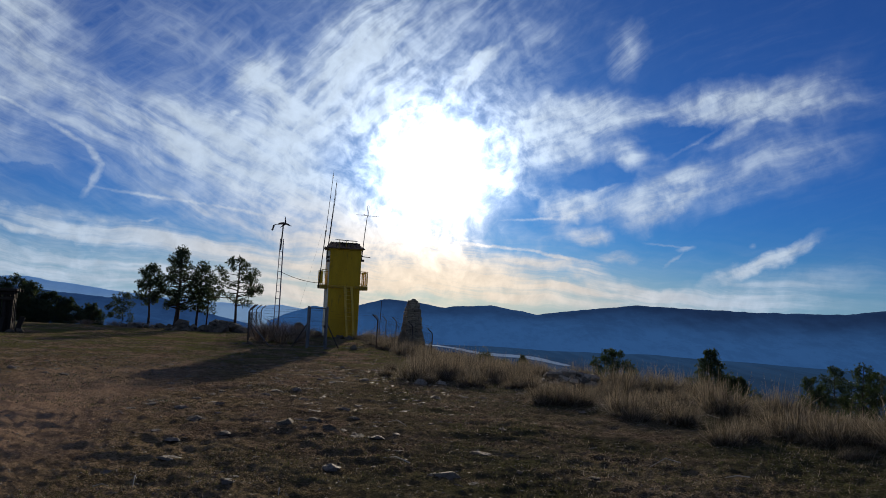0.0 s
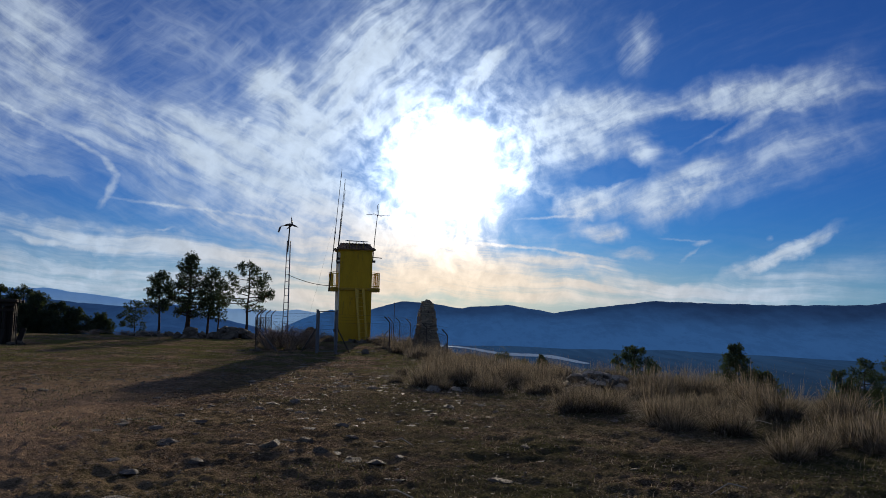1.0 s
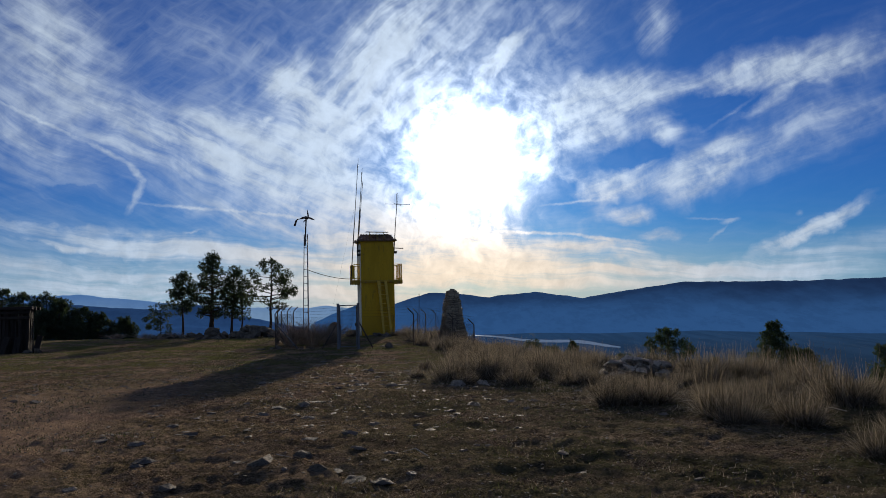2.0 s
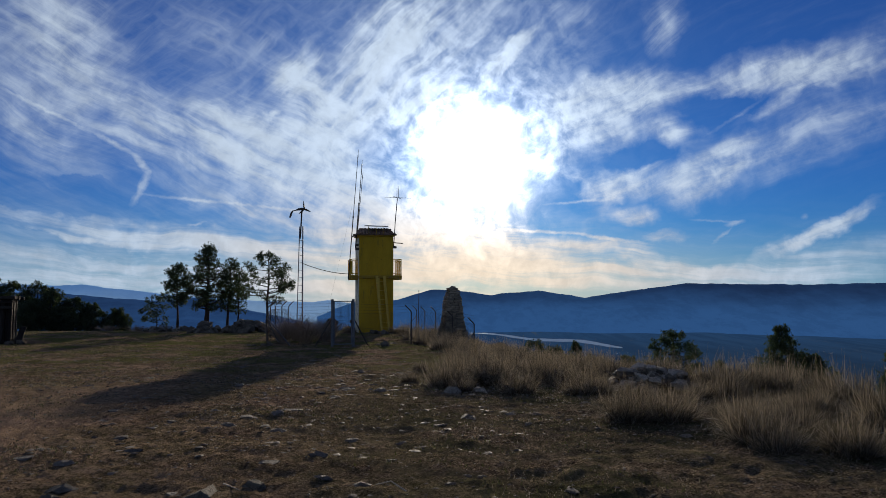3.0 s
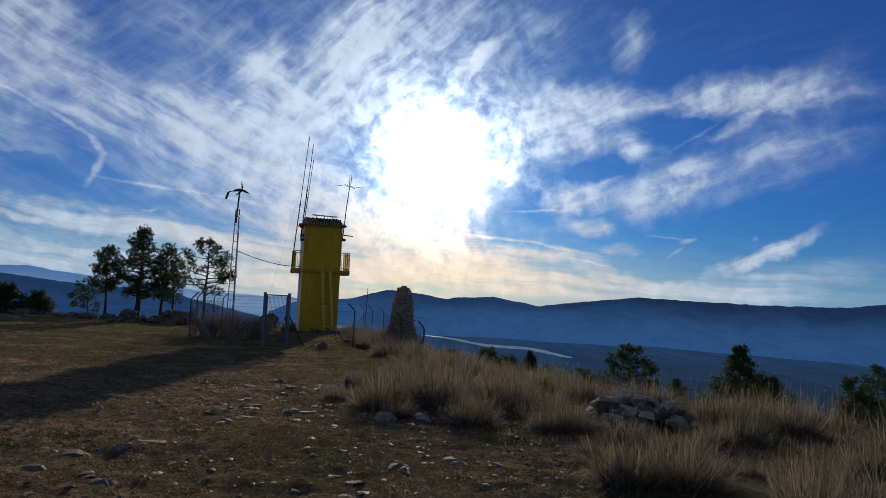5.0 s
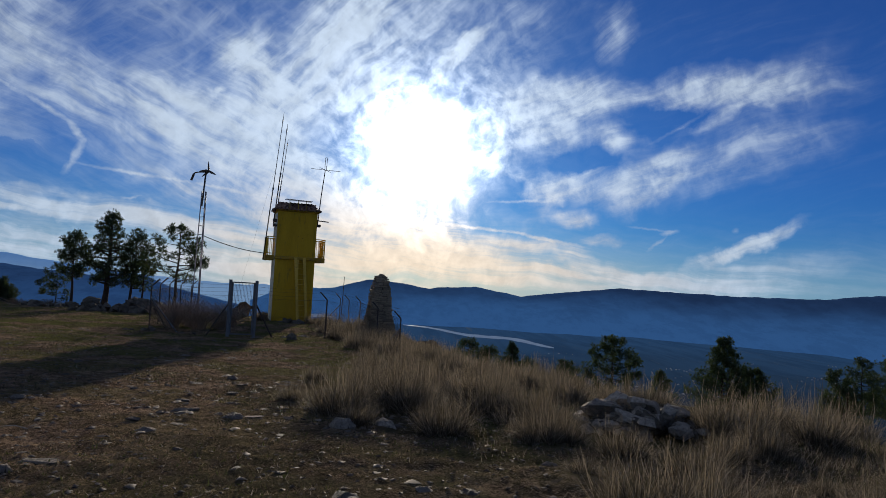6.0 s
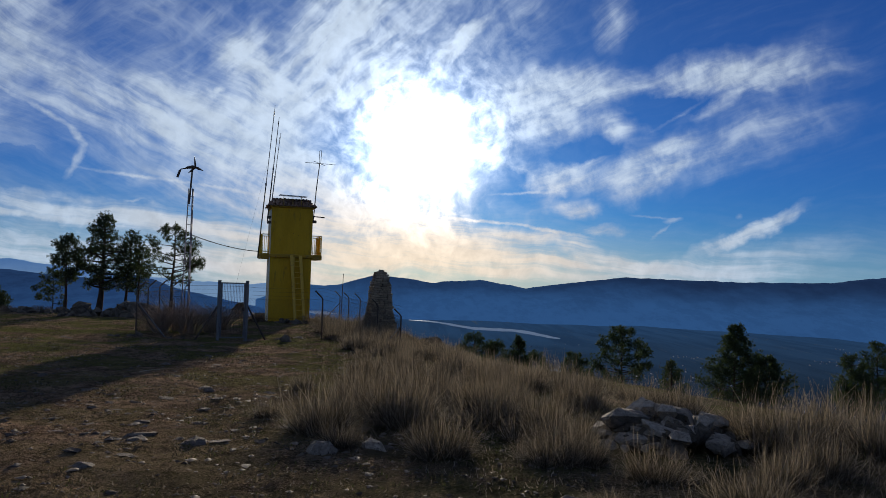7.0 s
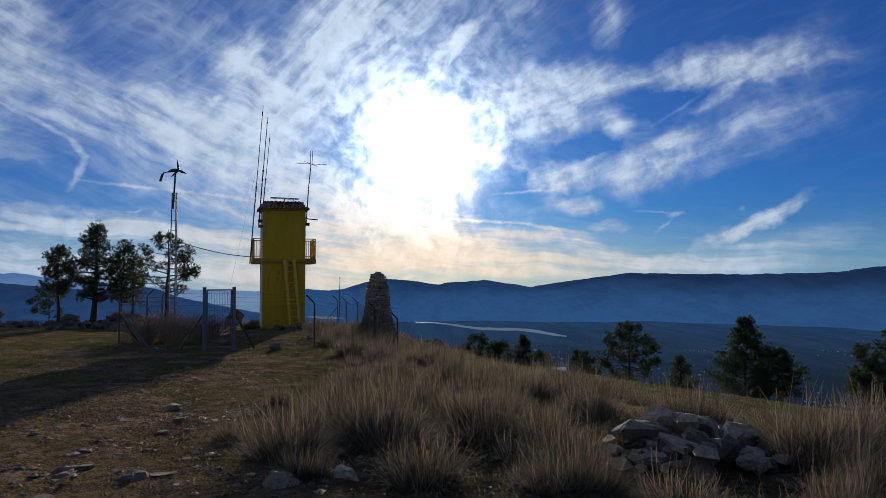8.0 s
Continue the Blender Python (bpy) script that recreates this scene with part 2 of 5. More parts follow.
def leafy(name, dark, light, through_colour, share=0.35):
    """Leaves and blades: rough, and letting some light through."""
    m = bpy.data.materials.new(name)
    m.use_nodes = True
    t = m.node_tree
    b = t.nodes["Principled BSDF"]
    isl = t.nodes.new("ShaderNodeNewGeometry").outputs["Random Per Island"]
    col = blend(t, isl, dark, light)
    t.links.new(col, b.inputs["Base Color"])
    b.inputs["Roughness"].default_value = 0.8
    b.inputs["Specular IOR Level"].default_value = 0.15
    tr = t.nodes.new("ShaderNodeBsdfTranslucent")
    tr.inputs[0].default_value = (*through_colour, 1)
    mx = t.nodes.new("ShaderNodeMixShader")
    mx.inputs[0].default_value = share
    t.links.new(b.outputs[0], mx.inputs[1])
    t.links.new(tr.outputs[0], mx.inputs[2])
    t.links.new(mx.outputs[0], t.nodes["Material Output"].inputs[0])
    return m


def distance(name, top, bottom, z_low, z_high, patch, haze_glow, by_range=False):
    """Far land with blue air haze painted into colour and emission, thicker toward the valley; by_range: thicker with
    distance.
    """
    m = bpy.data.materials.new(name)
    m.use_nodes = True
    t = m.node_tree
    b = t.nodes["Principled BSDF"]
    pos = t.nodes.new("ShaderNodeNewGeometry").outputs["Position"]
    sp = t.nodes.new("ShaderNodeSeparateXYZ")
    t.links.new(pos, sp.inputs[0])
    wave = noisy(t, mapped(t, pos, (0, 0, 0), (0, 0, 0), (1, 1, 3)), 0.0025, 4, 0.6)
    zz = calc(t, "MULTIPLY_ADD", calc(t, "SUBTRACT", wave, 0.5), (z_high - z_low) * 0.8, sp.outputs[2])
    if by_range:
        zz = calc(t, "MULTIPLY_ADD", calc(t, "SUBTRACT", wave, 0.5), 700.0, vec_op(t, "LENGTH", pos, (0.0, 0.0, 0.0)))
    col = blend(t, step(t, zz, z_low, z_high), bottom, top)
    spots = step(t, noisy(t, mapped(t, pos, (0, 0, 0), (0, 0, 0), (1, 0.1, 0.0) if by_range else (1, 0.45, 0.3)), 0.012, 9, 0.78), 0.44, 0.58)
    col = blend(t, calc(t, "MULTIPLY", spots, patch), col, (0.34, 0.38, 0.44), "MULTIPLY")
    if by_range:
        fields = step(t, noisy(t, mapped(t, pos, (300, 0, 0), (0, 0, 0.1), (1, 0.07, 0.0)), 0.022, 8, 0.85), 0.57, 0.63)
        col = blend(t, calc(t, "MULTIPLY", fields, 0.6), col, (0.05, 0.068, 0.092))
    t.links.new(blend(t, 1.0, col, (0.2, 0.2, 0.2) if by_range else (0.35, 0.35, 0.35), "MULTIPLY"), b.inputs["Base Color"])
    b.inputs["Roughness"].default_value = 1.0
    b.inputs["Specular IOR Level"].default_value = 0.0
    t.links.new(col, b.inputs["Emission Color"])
    b.inputs["Emission Strength"].default_value = haze_glow
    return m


M = {}
M["yellow"] = paint("yellow_render", [(0.49, 0.29, 0.022), (0.60, 0.36, 0.028), (0.33, 0.21, 0.035)], 1.3, 0.85, 0, 0.3, 45, stretch=(1.6, 1.6, 0.35))
# slightly lighter than the wall, so the ladder stands out from it
M["ladder_paint"] = paint("ladder_yellow_paint", [(0.55, 0.34, 0.035), (0.66, 0.42, 0.045), (0.36, 0.23, 0.045)], 2.5, 0.6, 0, 0.3, 40)
M["worn"] = paint("worn_yellow_edge", [(0.46, 0.27, 0.02), (0.34, 0.22, 0.05), (0.13, 0.11, 0.075)], 2.2, 0.9, 0, 0.6, 30)
M["white"] = paint("white_wall", [(0.62, 0.58, 0.45), (0.75, 0.7, 0.55), (0.5, 0.42, 0.2)], 1.5, 0.85, 0, 0.3, 40)
M["tile"] = paint("clay_tile", [(0.22, 0.13, 0.09), (0.30, 0.2, 0.14), (0.12, 0.1, 0.08)], 5, 0.9, 0, 0.4, 50, own=0.25)
M["steel"] = paint("galvanised_steel", [(0.10, 0.105, 0.11), (0.17, 0.175, 0.18)], 6, 0.75, 0.1, 0.1, 80)
M["dark_steel"] = paint("rusted_dark_steel", [(0.05, 0.045, 0.042), (0.1, 0.07, 0.05)], 9, 0.7, 0.4, 0.3, 80)
M["wire"] = paint("rusty_wire", [(0.04, 0.035, 0.03), (0.07, 0.055, 0.045)], 9, 0.95, 0, 0)
M["mast"] = paint("weathered_blue_grey_paint", [(0.10, 0.10, 0.13), (0.17, 0.16, 0.19), (0.2, 0.12, 0.09)], 7, 0.6, 0.3, 0.2, 80)
M["panel"] = paint("dark_panel_glass", [(0.012, 0.014, 0.03), (0.02, 0.024, 0.045)], 6, 0.15, 0.0, 0)
M["cable"] = paint("black_rubber", [(0.015, 0.015, 0.017), (0.03, 0.03, 0.03)], 30, 0.92, 0, 0)
M["rock"] = paint("grey_granite", [(0.07, 0.061, 0.048), (0.165, 0.143, 0.113), (0.03, 0.025, 0.02)], 3.0, 0.92, 0, 1.0, 12, own=0.25)
M["block"] = paint("broken_gneiss", [(0.17, 0.148, 0.12), (0.40, 0.35, 0.285), (0.06, 0.05, 0.038)], 3.4, 0.92, 0, 1.0, 9, own=0.35)
M["slab"] = paint("pale_schist", [(0.10, 0.087, 0.072), (0.19, 0.165, 0.14), (0.045, 0.038, 0.03)], 3.0, 0.85, 0, 0.8, 26, own=0.3)
M["masonry"] = paint("dry_stone", [(0.20, 0.165, 0.115), (0.36, 0.295, 0.21), (0.11, 0.09, 0.062)], 4.0, 0.95, 0, 0.9, 30, own=0.35)
M["core"] = paint("earth_filling", [(0.05, 0.04, 0.03), (0.09, 0.07, 0.05)], 5, 1.0, 0, 0.5, 20)
M["bark"] = paint("pine_bark", [(0.035, 0.026, 0.021), (0.07, 0.052, 0.04)], 6, 0.95, 0, 0.9, 18, stretch=(1, 1, 0.3))
M["wood"] = paint("weathered_grey_wood", [(0.02, 0.017, 0.015), (0.045, 0.038, 0.032), (0.012, 0.01, 0.009)], 4, 0.9, 0, 0.6, 30, stretch=(1, 1, 0.12), own=0.25)
M["twig"] = paint("bleached_twig", [(0.36, 0.31, 0.24), (0.5, 0.45, 0.36)], 20, 0.9, 0, 0.2, 60)
M["needle"] = leafy("pine_needles", (0.024, 0.034, 0.02), (0.082, 0.10, 0.058), (0.05, 0.075, 0.02), 0.25)
M["needle_right"] = leafy("young_pine_needles", (0.024, 0.036, 0.018), (0.075, 0.097, 0.046), (0.05, 0.075, 0.02), 0.28)
M["shrub"] = leafy("evergreen_shrub_leaves", (0.02, 0.035, 0.014), (0.05, 0.065, 0.025), (0.05, 0.07, 0.02), 0.25)
M["clod"] = leafy("soil_crumbs", (0.035, 0.029, 0.023), (0.20, 0.168, 0.135), (0.1, 0.08, 0.06), 0.0)
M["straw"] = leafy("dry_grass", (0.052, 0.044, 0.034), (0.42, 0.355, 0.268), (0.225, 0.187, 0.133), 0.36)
M["straw_base"] = leafy("dark_dry_grass", (0.024, 0.021, 0.015), (0.115, 0.097, 0.068), (0.08, 0.068, 0.045), 0.32)
M["brush"] = leafy("bare_brushwood", (0.22, 0.175, 0.135), (0.5, 0.41, 0.32), (0.28, 0.2, 0.14), 0.35)
M["sprout"] = leafy("short_green_grass", (0.045, 0.055, 0.018), (0.10, 0.105, 0.038), (0.09, 0.1, 0.03), 0.3)
M["far_ridge"] = distance("hazed_far_ridge", FAR_TOP, FAR_LOW, -150.0, 20.0, 0.2, HAZE_GLOW)
M["pale_ridge"] = distance("hazed_farthest_ridge", PALE_TOP, PALE_LOW, -140.0, 10.0, 0.1, HAZE_GLOW)
M["left_ridge"] = distance("hazed_left_ridge", LEFT_TOP, LEFT_LOW, -190.0, 0.0, 0.3, HAZE_GLOW)
M["valley"] = distance("hazed_valley_floor", VALLEY_FAR, VALLEY_NEAR, 600.0, 4300.0, 0.34, HAZE_GLOW, True)
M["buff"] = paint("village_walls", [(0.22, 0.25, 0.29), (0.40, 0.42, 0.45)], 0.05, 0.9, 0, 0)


def soil():
    m = bpy.data.materials.new("trodden_earth")
    m.use_nodes = True
    t = m.node_tree
    b = t.nodes["Principled BSDF"]
    pos = t.nodes.new("ShaderNodeNewGeometry").outputs["Position"]
    sp = t.nodes.new("ShaderNodeSeparateXYZ")
    t.links.new(pos, sp.inputs[0])
    big, mid, small, grit = noisy(t, pos, 0.22, 5, 0.6), noisy(t, pos, 1.3, 7, 0.72), noisy(t, pos, 9.0, 6, 0.72), noisy(t, pos, 38.0, 5, 0.75)
    col = blend(t, step(t, mid, 0.38, 0.62), (0.115, 0.087, 0.065), (0.315, 0.24, 0.178))
    col = blend(t, calc(t, "MULTIPLY", step(t, small, 0.46, 0.60), 0.75), col, (0.043, 0.033, 0.023))
    col = blend(t, calc(t, "MULTIPLY", step(t, grit, 0.52, 0.60), 0.7), col, (0.36, 0.29, 0.22))
    col = blend(t, calc(t, "MULTIPLY", step(t, grit, 0.46, 0.38), 0.85), col, (0.031, 0.024, 0.017))
    # dry moss and short turf in drifts, more of them away from the track
    away = step(t, calc(t, "MULTIPLY_ADD", sp.outputs[1], -0.10, sp.outputs[0]), -5.0, 1.0)
    moss = calc(t, "MULTIPLY", step(t, calc(t, "MULTIPLY_ADD", mid, 0.5, calc(t, "MULTIPLY", big, 0.6)), 0.48, 0.60), calc(t, "MULTIPLY_ADD", away, 0.88, 0.10))
    col = blend(t, moss, col, blend(t, step(t, small, 0.4, 0.6), (0.036, 0.037, 0.021), (0.088, 0.082, 0.054)))
    green = calc(t, "MULTIPLY", step(t, noisy(t, pos, 0.5, 6, 0.66), 0.43, 0.57), step(t, sp.outputs[1], 22.0, 40.0, 0.18, 0.85))
    col = blend(t, green, col, blend(t, step(t, small, 0.42, 0.62), (0.058, 0.078, 0.02), (0.13, 0.15, 0.05)))
    clump = calc(t, "MULTIPLY", step(t, noisy(t, pos, 4.2, 7, 0.74), 0.50, 0.58), step(t, noisy(t, pos, 0.7, 4, 0.6), 0.36, 0.56, 0.2, 0.74))
    col = blend(t, clump, col, blend(t, step(t, grit, 0.4, 0.62), (0.035, 0.031, 0.021), (0.10, 0.087, 0.057)))
    # the bare sandy track where wheels have passed
    lane = calc(t, "ABSOLUTE", calc(t, "ADD", calc(t, "MULTIPLY_ADD", mid, 1.6, sp.outputs[0]), calc(t, "MULTIPLY_ADD", sp.outputs[1], 0.12, 2.6)))
    bare = calc(t, "MULTIPLY", step(t, lane, 2.6, 0.4), step(t, sp.outputs[1], 34.0, 14.0))
    col = blend(t, calc(t, "MULTIPLY", bare, 0.75), col, blend(t, small, (0.25, 0.18, 0.13), (0.44, 0.335, 0.25)))
    col = blend(t, 1.0, col, blend(t, away, (1.18, 1.07, 0.98), (1.0, 0.98, 0.92)), "MULTIPLY")
    t.links.new(col, b.inputs["Base Color"])
    b.inputs["Roughness"].default_value = 0.95
    b.inputs["Specular IOR Level"].default_value = 0.0
    h = calc(t, "ADD", calc(t, "MULTIPLY", small, 0.9), calc(t, "ADD", calc(t, "MULTIPLY", grit, 0.45), calc(t, "MULTIPLY", mid, 1.2)))
    bu = t.nodes.new("ShaderNodeBump")
    bu.inputs["Strength"].default_value, bu.inputs["Distance"].default_value = 1.0, 0.10
    t.links.new(h, bu.inputs["Height"])
    t.links.new(bu.outputs[0], b.inputs["Normal"])
    return m


M["soil"] = soil()


def water():
    m = bpy.data.materials.new("lake_with_mist_in_colour")
    m.use_nodes = True
    t = m.node_tree
    d, g, mx = t.nodes.new("ShaderNodeBsdfDiffuse"), t.nodes.new("ShaderNodeBsdfGlossy"), t.nodes.new("ShaderNodeMixShader")
    # low sunlit mist painted as a pale diffuse colour over a weaker gloss
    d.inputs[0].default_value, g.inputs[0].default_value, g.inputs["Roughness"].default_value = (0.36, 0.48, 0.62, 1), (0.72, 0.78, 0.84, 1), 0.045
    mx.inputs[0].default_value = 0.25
    t.links.new(d.outputs[0], mx.inputs[1])
    t.links.new(g.outputs[0], mx.inputs[2])
    t.links.new(mx.outputs[0], t.nodes["Material Output"].inputs[0])
    return m


M["water"] = water()


# ---- building blocks ----
class Geo:
    """Gathers points and faces of one mesh."""

    def __init__(self):
        self.v, self.f = [], []

    def add(self, verts, faces):
        k = len(self.v)
        self.v.extend(tuple(p) for p in verts)
        self.f.extend(tuple(i + k for i in q) for q in faces)
        return self

    def box(self, lo, hi, m=None, cut=0.0):
        """A box with bevelled edges."""
        bm = bmesh.new()
        size = [hi[i] - lo[i] for i in range(3)]
        mid = [(hi[i] + lo[i]) / 2 for i in range(3)]
        bmesh.ops.create_cube(bm, size=1, matrix=Matrix.Translation(mid) @ Matrix.Diagonal((*size, 1)))
        if cut:
            bmesh.ops.bevel(bm, geom=list(bm.edges), offset=min(cut, min(size) * 0.4), segments=1, affect="EDGES")
        if m is not None:
            bm.transform(m)
        bm.verts.index_update()
        self.add([v.co[:] for v in bm.verts], [[v.index for v in f.verts] for f in bm.faces])
        bm.free()
        return self

    def tube(self, pts, radii, n=6, cap=True):
        """A tube along points."""
        pts = [Vector(p) for p in pts]
        radii = radii if isinstance(radii, (list, tuple)) else [radii] * len(pts)
        rings = []
        for i, p in enumerate(pts):
            d = (pts[min(i + 1, len(pts) - 1)] - pts[max(i - 1, 0)]).normalized()
            u = d.cross(Vector((0, 0, 1)) if abs(d.z) < 0.9 else Vector((1, 0, 0))).normalized()
            w = d.cross(u)
            rings.append([p + (u * math.cos(a) + w * math.sin(a)) * radii[i] for a in (2 * math.pi * j / n for j in range(n))])
        faces = [(i * n + j, i * n + (j + 1) % n, (i + 1) * n + (j + 1) % n, (i + 1) * n + j) for i in range(len(pts) - 1) for j in range(n)]
        if cap:
            faces += [tuple(range(n))[::-1], tuple((len(pts) - 1) * n + j for j in range(n))]
        return self.add([p for r in rings for p in r], faces)

    def mesh(self, name, mat, smooth=False):
        me = bpy.data.meshes.new(name)
        me.from_pydata(self.v, [], self.f)
        me.materials.append(M[mat])
        if smooth:
            me.polygons.foreach_set("use_smooth", [True] * len(me.polygons))
        me.update()
        return me

    def part(self, name, mat, parent, label="", smooth=False):
        ob = new(name, self.mesh(name, mat, smooth))
        ob.parent = parent
        if label:
            tagged(ob, label)
        return ob


def thing(name, label, category, m=None, group="", kind=""):
    ob = tagged(new(name), label, category, group, kind)
    if m is not None:
        ob.matrix_world = m
    return ob


def hashed(ix, iy, seed):
    n = (ix.astype(np.int64) * 374761393 + iy.astype(np.int64) * 668265263 + seed * 1442695041) & 0x7FFFFFFF
    n = ((n ^ (n >> 13)) * 1274126177) & 0x7FFFFFFF
    return ((n ^ (n >> 16)) & 0xFFFF) / 65535.0


def lattice(x, y, seed=0):
    """Smooth value noise from 0 to 1 over a plane."""
    ix, iy = np.floor(x), np.floor(y)
    fx, fy = x - ix, y - iy
    fx, fy = fx * fx * (3 - 2 * fx), fy * fy * (3 - 2 * fy)
    a, b = hashed(ix, iy, seed), hashed(ix + 1, iy, seed)
    c, d = hashed(ix, iy + 1, seed), hashed(ix + 1, iy + 1, seed)
    return (a * (1 - fx) + b * fx) * (1 - fy) + (c * (1 - fx) + d * fx) * fy


def layers(x, y, scale, octaves=4, seed=0):
    total, amp, norm = 0.0, 1.0, 0.0
    for o in range(octaves):
        total = total + amp * (lattice(x * scale, y * scale, seed + o) - 0.5)
        norm, amp, scale = norm + amp, amp * 0.5, scale * 2.03
    return total / norm


def land(x, y):
    """Height of the hilltop and of the slopes round it."""
    x, y = np.asarray(x, float), np.asarray(y, float)
    z = np.interp(y, [-400, -60, 0, 8, 16, 24, 33, 43, 50, 57, 64, 72, 90], [-70, -3, 1.05, 0.95, 0.74, 0.44, 0.16, -0.06, -0.12, -0.25, -0.55, -1.15, -3.2])
    z = z - np.where(y > 90, 0.16 * (y - 90), 0)
    s = np.maximum(x - (17.5 - 0.42 * np.clip(y, -20, 44.8)), 0)
    z = z - np.where(s < 3.6, 0.035 * s * s, 0.4536 + 0.25 * (np.minimum(s, 12) - 3.6)) - 0.15 * np.maximum(s - 12, 0)
    z = z - 0.12 * np.maximum(-x - 45, 0)
    r = np.hypot(x, y - 20)
    floor_z = -200 + 18 * layers(x, y, 0.0016, 3, 3) + 8 * layers(x, y, 0.004, 1, 9) * (r < 4000)
    floor_z = floor_z + 48 * np.maximum(layers(x, y, 0.0028, 2, 23), -0.05) * np.clip((x - 0.26 * y) / 200, 0, 1) * (r < 3600)
    for bx, by, bw, bl in ((210, 3030, 150, 260), (360, 2770, 190, 330), (540, 2560, 200, 330), (-215, 3520, 170, 300), (355, 1525, 110, 160)):
        floor_z = floor_z - 22 * np.exp(-(((x - bx) / bw) ** 2 + ((y - by) / bl) ** 2))
    z = np.maximum(z, floor_z)
    z = z + layers(x, y, 0.02, 4, 20) * 9 * np.clip((r - 70) / 300, 0, 1) * np.clip((900 - r) / 400, 0, 1)
    z = z + (layers(x, y, 0.35, 4, 5) * 0.16 + layers(x, y, 1.7, 3, 7) * 0.07) * (r < 300) + layers(x, y, 4.5, 3, 17) * 0.06 * (r < 60)
    near = np.clip((42 - y) / 8, 0, 1) * (np.abs(x) < 22)
    z = z + near * (0.05 * np.abs(layers(x, y, 7.0, 3, 77)) + 0.045 * layers(x, y, 15.0, 2, 83))
    return z


def ground_z(x, y):
    return float(land(np.array([x]), np.array([y]))[0])


def at(x, y, lift=0.0, turn=0.0):
    return pose(x, y, ground_z(x, y) + lift, 0, 0, turn)


def array_mesh(name, verts, faces, mats):
    me = bpy.data.meshes.new(name)
    nv, nf, k = len(verts), len(faces), faces.shape[1]
    me.vertices.add(nv)
    me.vertices.foreach_set("co", np.asarray(verts, np.float32).ravel())
    me.loops.add(nf * k)
    me.loops.foreach_set("vertex_index", faces.astype(np.int32).ravel())
    me.polygons.add(nf)
    me.polygons.foreach_set("loop_start", np.arange(0, nf * k, k, dtype=np.int32))
    me.update(calc_edges=True)
    for m in mats:
        me.materials.append(M[m])
    return me


# ---- the ground: one sheet from underfoot to the horizon ----
def sheet():
    radii = [0.0]
    while radii[-1] < 4700:
        r = radii[-1]
        radii.append(r + (0.1 if r < 3 else max(0.04, 0.0072 * r) if r < 20 else 0.016 * r if r < 70 else 0.024 * r))
    radii = np.array(radii[1:])
    # rays crowd together on the side where the hilltop is walked
    fore = np.radians(np.linspace(-48, 48, 680))
    back = np.radians(np.linspace(48, 312, 222)[1:-1])
    a = np.concatenate([fore, back])
    ring = len(a)
    x = 0.8 + np.outer(radii, np.sin(a))
    y = 3.5 + np.outer(radii, np.cos(a))
    z = land(x, y)
    verts = np.stack([x, y, z], -1).reshape(-1, 3)
    i, j = np.meshgrid(np.arange(len(radii) - 1), np.arange(ring), indexing="ij")
    faces = np.stack([i * ring + j, (i + 1) * ring + j, (i + 1) * ring + (j + 1) % ring, i * ring + (j + 1) % ring], -1).reshape(-1, 4)
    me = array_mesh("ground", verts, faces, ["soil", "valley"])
    # beyond 270 m the sheet takes the valley colour with its painted haze
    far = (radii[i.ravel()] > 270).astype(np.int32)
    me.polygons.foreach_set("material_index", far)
    me.polygons.foreach_set("use_smooth", np.ones(len(faces), bool))
    return tagged(new("ground", me), "stony brown earth of a hilltop with dry turf, falling to a wooded valley", "ground", kind="structure")


sheet()


# ---- far mountains ----
def mountains(name, label, mat, radius, depth, foot, skyline, seed, rough):
    """A mountain range on an arc, with spurs and gullies; skyline: degrees of azimuth and elevation."""
    ax, ex = [p[0] for p in skyline], [p[1] for p in skyline]
    n, rows = 420, 26
    azs = np.radians(np.linspace(ax[0], ax[-1], n))
    u = np.linspace(0, 1, rows)
    ax_noise = layers(np.degrees(azs) * 1.0, azs * 0, 1.6, 5, seed + 8) * 0.10
    crest = 2.5 + radius * np.radians(ax_noise) + radius * np.tan(np.radians(np.interp(np.degrees(azs), ax, ex)))
    verts = []
    for k in u:
        r = radius - depth * (1 - k)
        x, y = r * np.sin(azs), 10 + r * np.cos(azs)
        spur = layers(x, y, 0.0022, 5, seed) * (1 - k) * k * 4
        z = foot + (crest - foot) * (k ** 1.15) + rough * spur + layers(x + y, y - x, 0.012, 4, seed + 3) * rough * 0.05 * (0.3 + k)
        verts.append(np.stack([x, y, z], -1))
    verts.append(np.stack([(radius + 90) * np.sin(azs), 10 + (radius + 90) * np.cos(azs), np.full(n, foot)], -1))
    verts = np.concatenate(verts)
    i, j = np.meshgrid(np.arange(rows), np.arange(n - 1), indexing="ij")
    faces = np.stack([i * n + j, i * n + j + 1, (i + 1) * n + j + 1, (i + 1) * n + j], -1).reshape(-1, 4)
    me = array_mesh(name, verts, faces, [mat])
    me.polygons.foreach_set("use_smooth", np.ones(len(faces), bool))
    tagged(new(name, me), label, "mountain", kind="structure")


mountains("backdrop_far_range", "mountain range on the horizon, palest blue with painted haze", "pale_ridge", 4650, 500, -230,
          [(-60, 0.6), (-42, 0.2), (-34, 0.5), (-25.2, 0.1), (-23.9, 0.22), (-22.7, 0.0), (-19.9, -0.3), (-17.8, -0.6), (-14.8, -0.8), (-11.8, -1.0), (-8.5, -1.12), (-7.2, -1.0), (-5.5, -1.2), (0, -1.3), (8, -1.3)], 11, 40)
